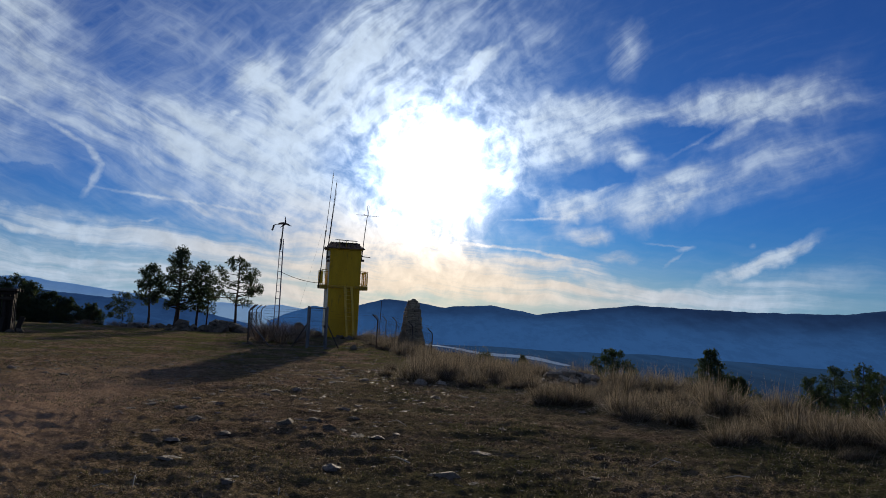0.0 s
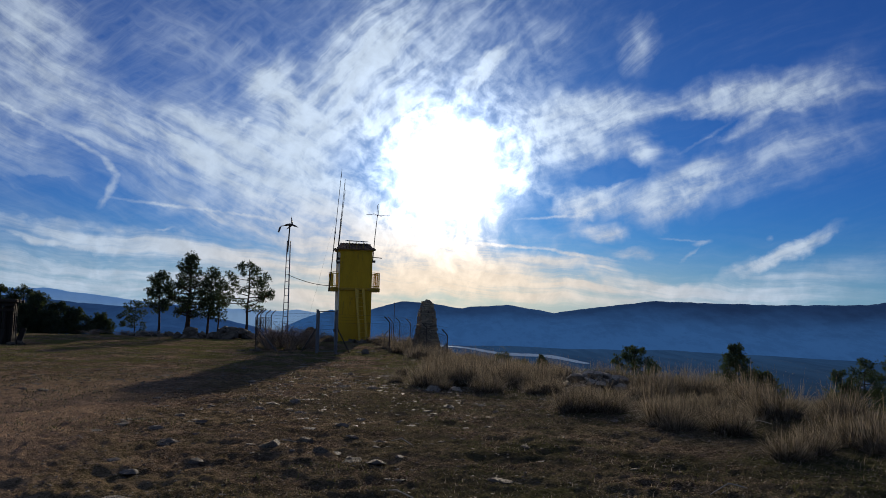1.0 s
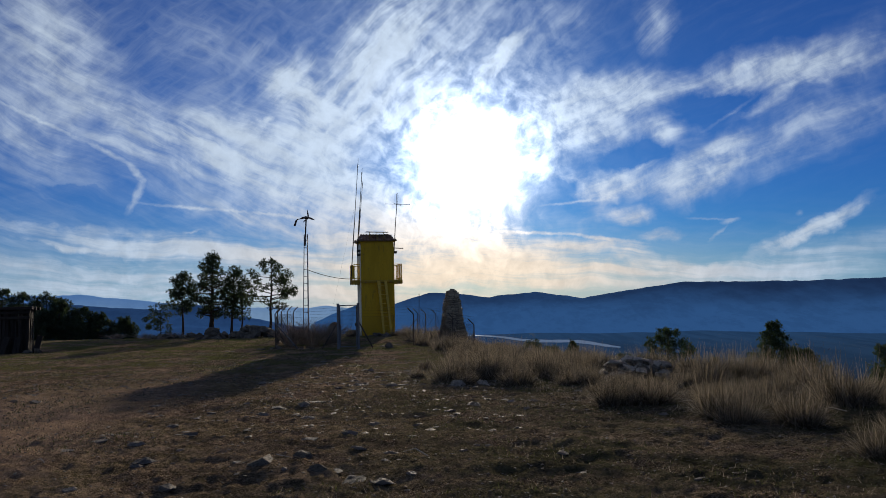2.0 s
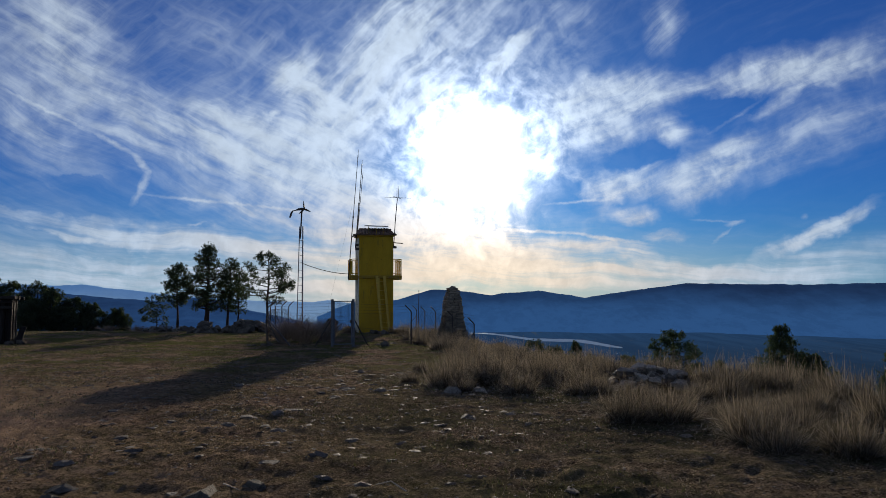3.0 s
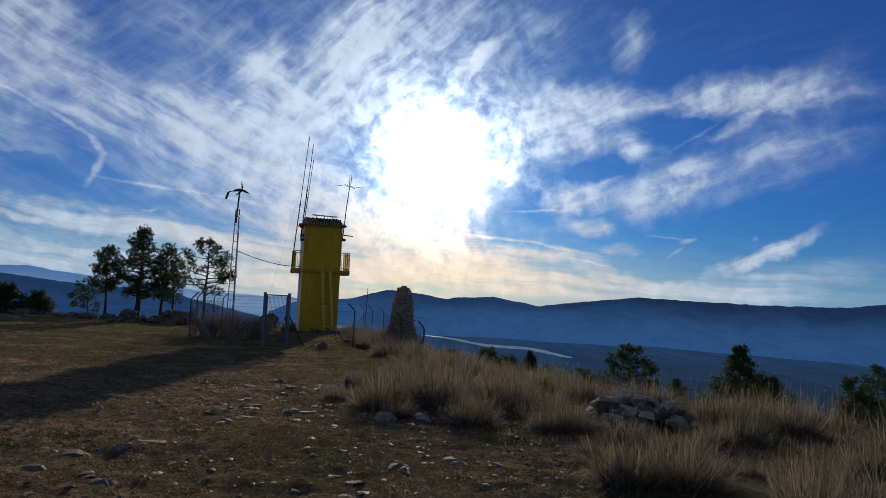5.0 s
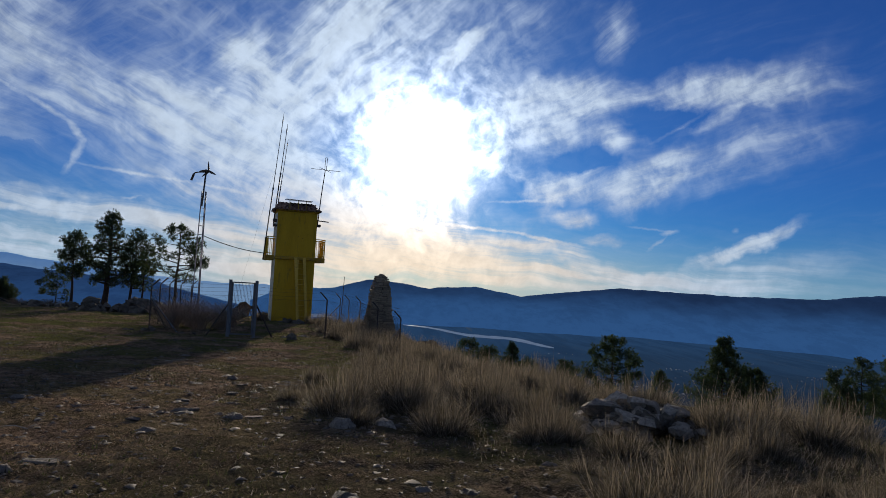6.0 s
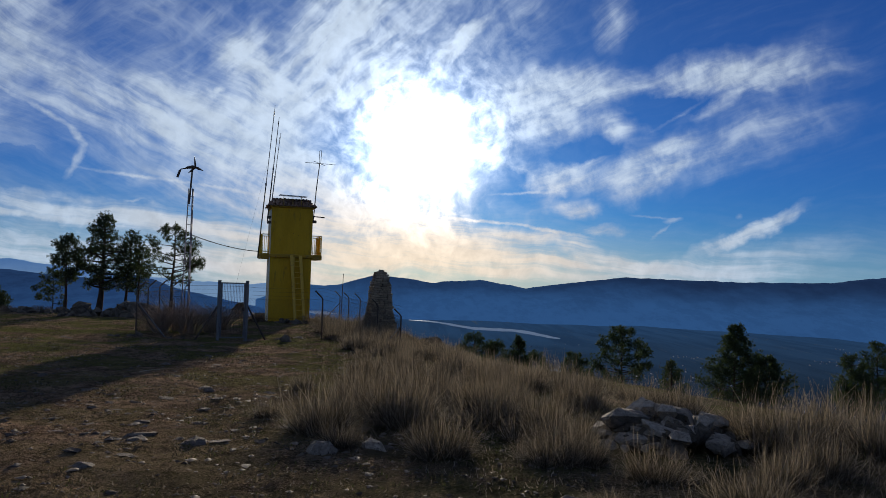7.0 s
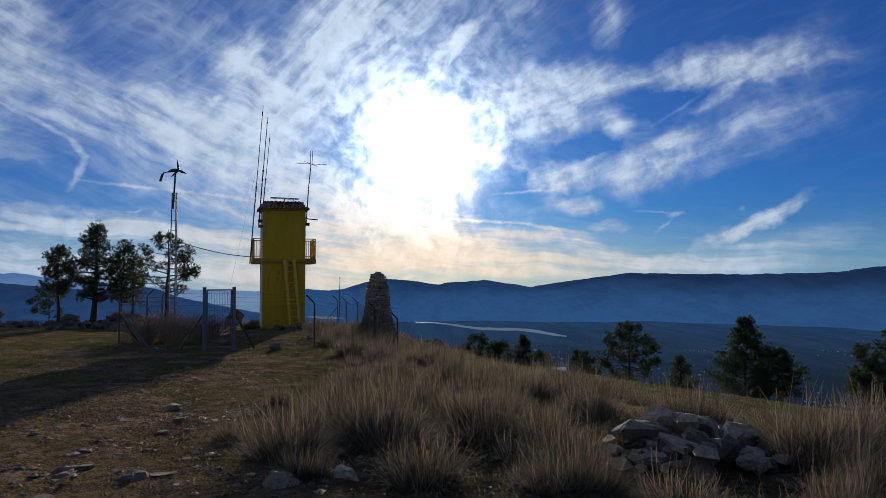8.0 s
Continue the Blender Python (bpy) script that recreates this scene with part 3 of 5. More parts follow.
mountains("backdrop_left_range", "wooded ridge before paler mountains, dark blue with painted haze", "left_ridge", 3600, 1300, -215,
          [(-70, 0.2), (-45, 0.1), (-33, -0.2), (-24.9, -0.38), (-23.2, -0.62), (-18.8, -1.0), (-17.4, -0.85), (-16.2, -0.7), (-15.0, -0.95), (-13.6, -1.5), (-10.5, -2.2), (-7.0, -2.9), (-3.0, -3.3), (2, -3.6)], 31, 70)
mountains("backdrop_main_range", "long mountain ridge across the valley, dark blue with painted haze", "far_ridge", 4250, 900, -215,
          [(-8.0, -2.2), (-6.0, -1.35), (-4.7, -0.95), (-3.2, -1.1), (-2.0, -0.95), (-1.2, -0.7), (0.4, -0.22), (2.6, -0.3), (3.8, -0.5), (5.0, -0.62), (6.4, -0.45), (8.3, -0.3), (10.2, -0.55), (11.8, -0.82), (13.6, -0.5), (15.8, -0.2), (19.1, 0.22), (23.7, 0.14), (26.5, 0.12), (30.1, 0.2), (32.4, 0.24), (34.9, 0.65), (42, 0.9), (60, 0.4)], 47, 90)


LAKE_Z = -184.0


def reservoir():
    """The long arm of a reservoir: it comes nearer and widens as it winds across the valley."""
    n = 120
    u = np.linspace(0, 1, n)
    bearing = np.radians(3.2 + 11.2 * u)
    mid = 3120 - 640 * u ** 0.85 + 60 * np.sin(u * 11.0)
    half = (22 + 420 * u ** 1.1 * (1 - u) ** 0.9) * (0.75 + 0.9 * layers(u * 9, u * 0 + 2.0, 1.0, 3, 6))
    near, far = mid - half, mid + half * (0.8 + 0.7 * layers(u * 14, u * 0 + 5.0, 1.0, 3, 9))
    pts = [(0.6 + r * math.sin(q), 10 + r * math.cos(q), LAKE_Z) for r, q in zip(near, bearing)] + [(0.6 + r * math.sin(q), 10 + r * math.cos(q), LAKE_Z) for r, q in zip(far, bearing)]
    g = Geo().add(pts, [(k, k + 1, n + k + 1, n + k) for k in range(n - 1)])
    tagged(new("water_lake", g.mesh("water_lake", "water")), "long pale reservoir in the valley, mist in its colour", "lake", kind="structure")


def lake(name, cx, cy, length, width, turn, seed):
    n = 90
    a = np.linspace(0, 2 * np.pi, n, endpoint=False)
    rr = 1 + 0.9 * layers(np.cos(a) * 2 + seed, np.sin(a) * 2, 1.0, 4, seed)
    p = np.stack([np.cos(a) * length * rr, np.sin(a) * width * rr], -1)
    c, s = math.cos(radians(turn)), math.sin(radians(turn))
    pts = [(cx + u * c - v * s, cy + u * s + v * c, LAKE_Z) for u, v in p]
    g = Geo().add(pts, [tuple(range(n))])
    tagged(new(name, g.mesh(name, "water")), "pale lake in the valley, mist in its colour", "lake", kind="structure")


reservoir()
lake("water_lake_far", -215.0, 3520.0, 190.0, 62.0, -70.0, 5)
# pale sheet that stands in for a patch of valley mist
lake("water_mist_patch", 355.0, 1525.0, 50.0, 45.0, -10.0, 8)

# ---- the watch tower ----
def tower():
    t = thing("watch_tower", "small square yellow watch tower with balconies and tiled roof", "tower", pose(-2.28, 56.5, -0.3, 0, 0, 11))
    h = 5.8
    walls = Geo()
    walls.box((-1.03, -1.03, -0.4), (1.03, 1.03, h), cut=0.025)
    walls.part("wall", "yellow", t)
    Geo().box((-1.036, -0.98, -0.2), (-1.0, 0.98, h - 0.1), cut=0.004).part("side_wall", "white", t, "whitewashed wall face")
    # the slab that runs round the tower at the upper floor
    slab = Geo()
    slab.box((-1.48, -1.02, 3.2), (-1.03, 1.25, 3.47), cut=0.03)
    slab.box((1.03, -1.02, 3.2), (1.55, 1.25, 3.47), cut=0.03)
    slab.box((-1.06, -1.16, 3.27), (1.06, -1.0, 3.45), cut=0.03)
    s = slab.part("balcony_slab", "worn", t, "concrete slab with flaking yellow paint")
    for sx, outer in ((-1, -1.44), (1, 1.51)):
        inner = sx * 1.03
        r = Geo()
        for z in (4.42, 4.32, 3.56):
            r.tube([(inner, -0.97, z), (outer, -0.97, z), (outer, 1.2, z)], 0.022, 5)
        r.part("railing", "yellow", s)
        for k in range(5):
            x = inner + (outer - inner) * (k + 0.5) / 5
            Geo().tube([(x, -0.97, 3.47), (x, -0.97, 4.33)], 0.012, 5).part("baluster", "yellow", s)
        for y in (-0.97, -0.2, 0.5, 1.2):
            Geo().tube([(outer, y, 3.45), (outer, y, 4.43)], 0.024, 5).part("rail_post", "yellow", s)
        if sx < 0:
            Geo().box((outer - 0.008, -0.9, 3.55), (outer + 0.008, 0.9, 4.3), cut=0.003).part("rail_panel", "yellow", s)
        else:
            for k in range(9):
                y = -0.85 + k * 0.22
                Geo().tube([(outer, y, 3.47), (outer, y, 4.33)], 0.012, 5).part("baluster", "yellow", s)
    # roof
    Geo().box((-1.12, -1.14, h), (1.12, 1.14, h + 0.07), cut=0.02).part("roof_slab", "worn", t)
    Geo().add([(-1.12, -1.12, h + 0.06), (1.12, -1.12, h + 0.06), (1.12, 1.12, h + 0.06), (-1.12, 1.12, h + 0.06), (-0.82, -0.25, h + 0.44), (0.82, -0.25, h + 0.44), (0.82, 0.25, h + 0.44), (-0.82, 0.25, h + 0.44)],
              [(0, 1, 5, 4), (1, 2, 6, 5), (2, 3, 7, 6), (3, 0, 4, 7), (4, 5, 6, 7)]).part("roof", "tile", t, "low hipped roof under clay tiles")
    half = Geo()
    n = 7
    ring = [(math.cos(math.pi * k / (n - 1)), math.sin(math.pi * k / (n - 1))) for k in range(n)]
    v = [(c * 0.085, 0, q * 0.075) for c, q in ring] + [(c * 0.07, 0.36, q * 0.06) for c, q in ring] + [(c * 0.062, 0, q * 0.05) for c, q in ring] + [(c * 0.05, 0.36, q * 0.04) for c, q in ring]
    f = [(k, k + 1, n + k + 1, n + k) for k in range(n - 1)] + [(2 * n + k + 1, 2 * n + k, k, k + 1)[::-1] for k in range(n - 1)] + [(2 * n + k, 2 * n + k + 1, 3 * n + k + 1, 3 * n + k)[::-1] for k in range(n - 1)]
    me = half.add(v, f).mesh("tile", "tile")
    rng = random.Random(4)
    for sidez, rows, most in ((0, 4, 13), (180, 4, 13), (90, 3, 13), (270, 3, 13)):
        for row in range(rows):
            for c in range(most):
                x = -1.12 + c * 0.186 + (0.04 if row % 2 else 0)
                if abs(x) > 1.17 - row * (0.07 if rows == 4 else 0.25):
                    continue
                o = new("tile", me)
                o.parent = t
                o.matrix_local = Matrix.Rotation(radians(sidez), 4, "Z") @ pose(x + rng.uniform(-0.012, 0.012), -1.2 + row * 0.235, h + 0.045 + row * 0.102, 22 + rng.uniform(-2, 2), 0, rng.uniform(-4, 4))
    for c in range(6):
        o = new("ridge_tile", me)
        o.parent = t
        o.matrix_local = pose(-0.95 + c * 0.32, -0.22, h + 0.43, rng.uniform(-2, 2), 0, -90 + rng.uniform(-3, 3)) @ Matrix.Diagonal((1.3, 1, 1.2, 1))
    # solar panel lying over the ridge, on slim legs
    sp = Geo().box((-0.66, -0.4, 0), (0.72, 0.4, 0.03), pose(0.02, -0.5, h + 0.62, 2, 1.5, 0), cut=0.006).part("solar_panel", "panel", t, "dark flat panel on legs")
    for x in (-0.45, 0.0, 0.42):
        Geo().tube([(x, -1.2, h + 0.0), (x, -0.86, h + 0.63)], 0.018, 5).part("panel_leg", "worn", sp)
    # ladder to the balcony
    lad = new("ladder", Geo().box((0.10, -1.24, 2.4), (0.18, -1.12, 3.3)).mesh("ladder", "ladder_paint"))
    lad.parent = t
    for x0, x1, w in ((0.30, 0.02, 0.06), (0.74, 0.46, 0.06)):
        Geo().add([(x0 - w, -1.62, -0.1), (x0 + w, -1.62, -0.1), (x1 + 0.08, -1.2, 3.4), (x1 - 0.08, -1.2, 3.4), (x0 - w, -1.5, -0.1), (x0 + w, -1.5, -0.1), (x1 + 0.08, -1.1, 3.4), (x1 - 0.08, -1.1, 3.4)],
                  [(0, 1, 2, 3), (7, 6, 5, 4), (0, 3, 7, 4), (1, 5, 6, 2), (3, 2, 6, 7), (0, 4, 5, 1)]).part("stringer", "ladder_paint", lad)
    for k in range(12):
        q = 0.12 + k * 0.27
        u = q / 3.4
        Geo().tube([(0.30 - 0.28 * u, -1.56 + 0.4 * u, q), (0.74 - 0.28 * u, -1.56 + 0.4 * u, q)], 0.022, 5).part("rung", "ladder_paint", lad)
    # small fittings on the walls
    for x, z in ((-1.14, 5.2), (-1.13, 4.95), (1.12, 5.08)):
        Geo().box((x - 0.1, -1.05, z), (x + 0.1, -0.75, z + 0.14), cut=0.02).part("bracket_box", "dark_steel", t, "dark bracket box")
    Geo().tube([(1.0, -0.95, 5.42), (1.62, -1.0, 5.38)], 0.03, 6).part("arm", "dark_steel", t, "dark stub arm")
    Geo().tube([(-1.05, -1.0, -0.2), (-1.05, -1.0, 5.6)], 0.035, 6).part("downpipe", "white", t, "pale downpipe")
    for x, z in ((0.1, 4.5), (0.32, 4.42)):
        Geo().tube([(x, -1.04, z), (x, -1.0, z)], 0.02, 6).part("vent_hole", "core", t, "small dark hole")
    return t


tower()


def whip(label, foot, top, r, joint):
    """A slim whip aerial in two lengths with a collar."""
    a = thing("whip_antenna", label, "antenna", Matrix.Translation(foot), "whip antennas on the tower")
    d = Vector(top) - Vector(foot)
    Geo().tube([(0, 0, 0), d * joint], [r, r * 0.9], 6).part("lower_mast", "dark_steel", a)
    Geo().tube([d * joint, d * 0.93, d], [r * 0.6, r * 0.5, r * 0.25], 5).part("upper_whip", "dark_steel", a)
    Geo().tube([d * (joint - 0.008), d * (joint + 0.008)], r * 1.3, 8).part("collar", "steel", a)
    Geo().tube([d * 0.925, d * 0.955], r * 0.85, 6).part("tip_coil", "dark_steel", a)


whip("tall dark whip antenna strapped to the balcony", (-3.78, 55.9, 2.9), (-3.20, 55.9, 10.75), 0.034, 0.48)
whip("dark whip antenna beside the tiled roof", (-3.34, 55.7, 4.8), (-2.95, 55.7, 10.1), 0.036, 0.5)
whip("thin whip antenna behind the tiled roof", (-3.46, 57.4, 4.9), (-3.05, 57.4, 9.6), 0.03, 0.5)


def ground_plane_antenna():
    a = thing("ground_plane_antenna", "slim antenna with loop and four thin radials", "antenna", pose(-1.06, 55.75, 4.9))
    Geo().tube([(0, 0, 0), (0.1, 0, 1.6), (0.22, 0, 2.93)], [0.03, 0.028, 0.024], 6).part("mast", "dark_steel", a)
    Geo().tube([(0.19, 0, 2.9), (0.2, 0, 3.55), (0.25, 0, 3.62), (0.3, 0, 3.55), (0.27, 0, 2.9)], 0.014, 5).part("loop", "dark_steel", a)
    for x, y in ((-0.75, 0.1), (0.8, -0.1), (-0.25, -0.7), (0.25, 0.7)):
        Geo().tube([(0.22, 0, 2.93), (0.22 + x, y, 2.93 - 0.03 * x * 2)], 0.013, 5).part("radial", "dark_steel", a)


ground_plane_antenna()


# ---- wind generator on its lattice mast ----
def wind_mast():
    t = thing("wind_generator", "small wind turbine on a slender lattice mast", "wind turbine", pose(-5.2, 46.9, ground_z(-5.2, 46.9) - 0.15))
    top = 5.62
    for x, y in ((-0.15, 0), (0.13, -0.1), (0.13, 0.12)):
        k = 0.55
        Geo().tube([(x, y, 0), (x * k + 0.05, y * k, top)], 0.022, 6).part("mast_leg", "mast", t)
    rng = random.Random(2)
    for i in range(15):
        z0 = 0.25 + i * 0.36
        u = 1 - 0.45 * z0 / top
        s = -1 if i % 2 else 1
        c = 0.05 * z0 / top
        Geo().tube([(-0.15 * u * s + c, 0, z0), (0.13 * u * s + c, -0.1 * u, z0 + 0.02)], 0.014, 5).part("lattice_bar", "mast", t)
        Geo().tube([(0.13 * u + c, -0.1 * u, z0), (0.13 * u + c, 0.12 * u, z0 + 0.1)], 0.012, 5).part("lattice_bar", "mast", t)
    Geo().tube([(0.0, 0, top - 0.6), (0.07, 0, top + 0.75)], 0.035, 8).part("pole", "dark_steel", t)
    body = Geo().tube([(-0.22, 0.12, top + 0.8), (-0.1, 0.05, top + 0.83), (0.08, -0.02, top + 0.84), (0.2, -0.08, top + 0.83), (0.24, -0.1, top + 0.82)], [0.03, 0.055, 0.07, 0.06, 0.01], 10).part("nacelle", "dark_steel", t, smooth=True)
    tail = Geo().tube([(-0.2, 0.12, top + 0.8), (-0.42, 0.2, top + 0.77)], 0.022, 6)
    tail.add([(-0.38, 0.19, top + 0.78), (-0.5, 0.24, top + 0.74), (-0.6, 0.27, top + 0.46), (-0.5, 0.24, top + 0.44), (-0.38, 0.2, top + 0.78), (-0.5, 0.25, top + 0.74), (-0.6, 0.28, top + 0.46), (-0.5, 0.25, top + 0.44)], [(0, 1, 2, 3), (7, 6, 5, 4), (0, 4, 5, 1), (1, 5, 6, 2), (2, 6, 7, 3)])
    tail.part("tail_vane", "dark_steel", body)
    for ang in (100, 212, 340):
        c, s = math.cos(radians(ang)), math.sin(radians(ang))
        px, pz = -s, c
        g = Geo()
        ring = []
        for rr, w in ((0.04, 0.04), (0.15, 0.05), (0.3, 0.03), (0.42, 0.008)):
            for e in (-1, 1):
                ring.append((0.2 + (c * rr + px * w * e) * 0.85, -0.09 - (c * rr + px * w * e) * 0.45, top + 0.83 + s * rr + pz * w * e))
        back = [(x, y + 0.012, z) for x, y, z in ring]
        g.add(ring + back, [(0, 1, 3, 2), (2, 3, 5, 4), (4, 5, 7, 6), (9, 8, 10, 11), (11, 10, 12, 13), (13, 12, 14, 15), (0, 2, 10, 8), (2, 4, 12, 10), (4, 6, 14, 12), (3, 1, 9, 11), (5, 3, 11, 13), (7, 5, 13, 15)])
        g.part("blade", "dark_steel", body)
    return t


wind_mast()


def hung(name, label, a, b, sag, r, mat):
    pts = [Vector(a).lerp(Vector(b), k / 14) - Vector((0, 0, sag * 4 * (k / 14) * (1 - k / 14))) for k in range(15)]
    tagged(new(name, Geo().tube(pts, r, 5).mesh(name, mat)), label, "cable")


hung("power_cable", "black cable slung from mast to balcony", (-5.1, 46.9, 3.62), (-3.72, 55.6, 3.25), 0.12, 0.018, "cable")
hung("guy_wire", "thin steel guy wire from an antenna", (-3.5, 55.9, 7.6), (-5.6, 58.5, -0.2), 0.02, 0.003, "steel")


# ---- the fence and gate ----
def fence_post(x, y, height=1.9, lean=(0.0, 0.0), arm=(-0.22, 0.06), braces=(), mat="dark_steel", label="bent-topped dark steel fence post"):
    p = thing("fence_post", label, "fence post", at(x, y, -0.12), "posts of the wire fence")
    h = height + 0.12
    top = Vector((lean[0], lean[1], h - 0.26))
    Geo().tube([(0, 0, 0), top, top + Vector((arm[0] * 0.15, arm[1] * 0.15, 0.05)), top + Vector((arm[0], arm[1], 0.26))], 0.028, 7).part("post", mat, p)
    Geo().tube([top + Vector((arm[0], arm[1], 0.25)), top + Vector((arm[0] * 1.12, arm[1] * 1.12, 0.29))], 0.034, 7).part("cap", mat, p)
    for bx, by in braces:
        Geo().tube([(bx, by, 0.02), (lean[0] * 0.6, lean[1] * 0.6, h * 0.66)], 0.024, 6).part("brace", "steel", p, "slanting steel brace")
    return p


FENCE_L = [(-6.15, 44.0), (-6.6, 47.0), (-6.95, 50.0), (-7.2, 53.2), (-7.4, 56.5)]
FENCE_R = [(0.2, 44.5), (3.1, 45.5), (2.3, 51.2), (1.45, 56.6), (0.8, 59.2), (0.25, 61.0)]
for i, (x, y) in enumerate(FENCE_L):
    fence_post(x, y, 1.85, (-0.04, 0.1), (0.24, 0.05), ((1.15, -0.35), (0.25, 1.6)) if i == 0 else ((0.75, -0.1),) if i == 2 else ())
for i, (x, y) in enumerate(FENCE_R):
    fence_post(x, y, 1.72, (0.0, 0.0), (-0.24, -0.02), ((-1.0, -0.2), (-0.3, 1.4)) if i == 1 else ((-1.0, 0.1),) if i == 5 else (), "dark_steel" if i < 3 else "steel")
tall = thing("aerial_pole", "thin tall steel pole at the fence", "pole", at(0.35, 60.5))
Geo().tube([(0, 0, -0.1), (0.06, 0, 2.7)], [0.03, 0.018], 6).part("pole", "dark_steel", tall)
Geo().tube([(0.05, 0, 2.68), (0.06, 0, 2.76)], 0.026, 6).part("cap", "dark_steel", tall)


def strands(name, label, a, b, heights, r):
    """Wires between two posts, as one thing."""
    za, zb = ground_z(*a), ground_z(*b)
    w = thing(name, label, "wire fence", None, "wire runs of the fence")
    for h in heights:
        pts = [(a[0] + (b[0] - a[0]) * k / 6, a[1] + (b[1] - a[1]) * k / 6, za + (zb - za) * k / 6 + h - 0.04 * 4 * (k / 6) * (1 - k / 6)) for k in range(7)]
        Geo().tube(pts, r, 4).part("wire", "wire", w)
    return w


def chain_link(a, b, low=0.05, high=1.45, cell=0.11, name="chain_link_mesh"):
    za, zb = ground_z(*a), ground_z(*b)
    length = math.hypot(b[0] - a[0], b[1] - a[1])
    hh = high - low
    g = Geo()

    def spot(u, h):
        k = u / length
        return (a[0] + (b[0] - a[0]) * k, a[1] + (b[1] - a[1]) * k, za + (zb - za) * k + low + h)

    u = -hh
    while u < length:
        for s in (1, -1):
            u0, h0, u1, h1 = u, 0.0, u + hh, hh
            if u0 < 0:
                h0, u0 = -u0, 0.0
            if u1 > length:
                h1, u1 = h1 - (u1 - length), length
            if u1 - u0 > 0.02:
                if s == 1:
                    g.tube([spot(u0, h0), spot(u1, h1)], 0.0016, 3, False)
                else:
                    g.tube([spot(length - u0, h0), spot(length - u1, h1)], 0.0016, 3, False)
        u += cell
    return g


runs = list(zip(FENCE_L, FENCE_L[1:])) + [(FENCE_L[0], (-3.16, 42.7)), ((-2.24, 43.0), FENCE_R[0])] + list(zip(FENCE_R, FENCE_R[1:]))
for a, b in runs:
    w = strands("wire_fence", "rusty chain-link fence with barbed strands", a, b, (0.1, 0.8, 1.45, 1.58, 1.72, 1.84), 0.0028)
    chain_link(a, b).part("chain_link", "wire", w)


def gate():
    g = thing("mesh_gate", "closed galvanised steel gate of welded mesh", "gate", at(-2.7, 42.86, 0, math.degrees(math.atan2(0.3, 0.86))))
    for x in (-0.46, 0.46):
        Geo().box((x - 0.05, -0.05, -0.25), (x + 0.05, 0.05, 2.0), cut=0.01).part("gate_post", "steel", g)
        Geo().box((x - 0.056, -0.056, 2.0), (x + 0.056, 0.056, 2.02), cut=0.006).part("post_cap", "steel", g)
    leaf = Geo()
    for z in (0.1, 1.93):
        leaf.box((-0.4, -0.02, z - 0.02), (0.4, 0.02, z + 0.02), cut=0.004)
    for x in (-0.38, 0.38):
        leaf.box((x - 0.02, -0.021, 0.08), (x + 0.02, 0.021, 1.95), cut=0.004)
    lf = leaf.part("leaf_frame", "steel", g)
    for k in range(15):
        x = -0.35 + k * 0.05
        Geo().tube([(x, 0, 0.1), (x, 0, 1.93)], 0.0035, 4).part("bar", "dark_steel", lf)
    for k in range(10):
        z = 0.2 + k * 0.18
        Geo().tube([(-0.38, 0.004, z), (0.38, 0.004, z)], 0.003, 4).part("cross_bar", "dark_steel", lf)
    Geo().box((0.3, -0.06, 1.0), (0.38, -0.02, 1.12), cut=0.008).part("lock", "dark_steel", lf)
    Geo().box((-0.5, -0.045, 1.2), (-0.4, 0.03, 1.26), cut=0.005).part("hinge", "dark_steel", lf)
    Geo().box((-0.5, -0.045, 0.4), (-0.4, 0.03, 0.46), cut=0.005).part("hinge", "dark_steel", lf)
    Geo().tube([(-0.5, 0, 1.15), (-1.25, 0.1, -0.1)], 0.03, 6).part("brace", "dark_steel", g, "slanting steel brace")
    Geo().tube([(0.5, 0, 1.15), (1.2, 0.1, -0.1)], 0.03, 6).part("brace", "dark_steel", g, "slanting steel brace")


gate()


# ---- stones ----
def verge(y):
    """Where the bare ground ends and the long grass begins, on the side of the valley."""
    return np.interp(y, [0, 10, 14.5, 20.5, 28, 36, 45, 60], [14.5, 9.3, 6.2, 3.7, 1.9, 1.6, 1.2, 1.5])


def boulder_mesh(name, seed, mat, flat=0.6, rough=0.35, cuts=9):
    """A broken stone: a ball cut by planes, then worn."""
    rng = random.Random(seed)
    bm = bmesh.new()
    for k in range(cuts):
        d = Vector((rng.gauss(0, 1), rng.gauss(0, 1), rng.gauss(0, 0.9))).normalized() * rng.uniform(0.8, 1.12)
        bm.verts.new((d.x, d.y, d.z * flat))
    hull = bmesh.ops.convex_hull(bm, input=list(bm.verts))
    bmesh.ops.delete(bm, geom=list({e for e in hull["geom_interior"] + hull["geom_unused"] if isinstance(e, bmesh.types.BMVert)}), context="VERTS")
    bmesh.ops.dissolve_limit(bm, angle_limit=radians(9), verts=list(bm.verts), edges=list(bm.edges))
    if mat != "masonry":
        bmesh.ops.triangulate(bm, faces=list(bm.faces))
        bmesh.ops.subdivide_edges(bm, edges=list(bm.edges), cuts=3 if rough > 0.2 else 2, use_grid_fill=True)
        bmesh.ops.triangulate(bm, faces=list(bm.faces))
        for v in bm.verts:
            n = noise.noise(v.co * 1.9 + Vector((seed, 0, 0))) * 0.16 + abs(noise.noise(v.co * 3.7 + Vector((0, seed, 0)))) * 0.12 + noise.noise(v.co * 9.0 + Vector((0, seed, seed))) * 0.035
            v.co += Vector((v.co.x, v.co.y, v.co.z * 0.9)) * n * (1.0 if rough > 0.2 else 0.75)
    me = bpy.data.meshes.new(name)
    bm.to_mesh(me)
    bm.free()
    me.materials.append(M[mat])
    return me


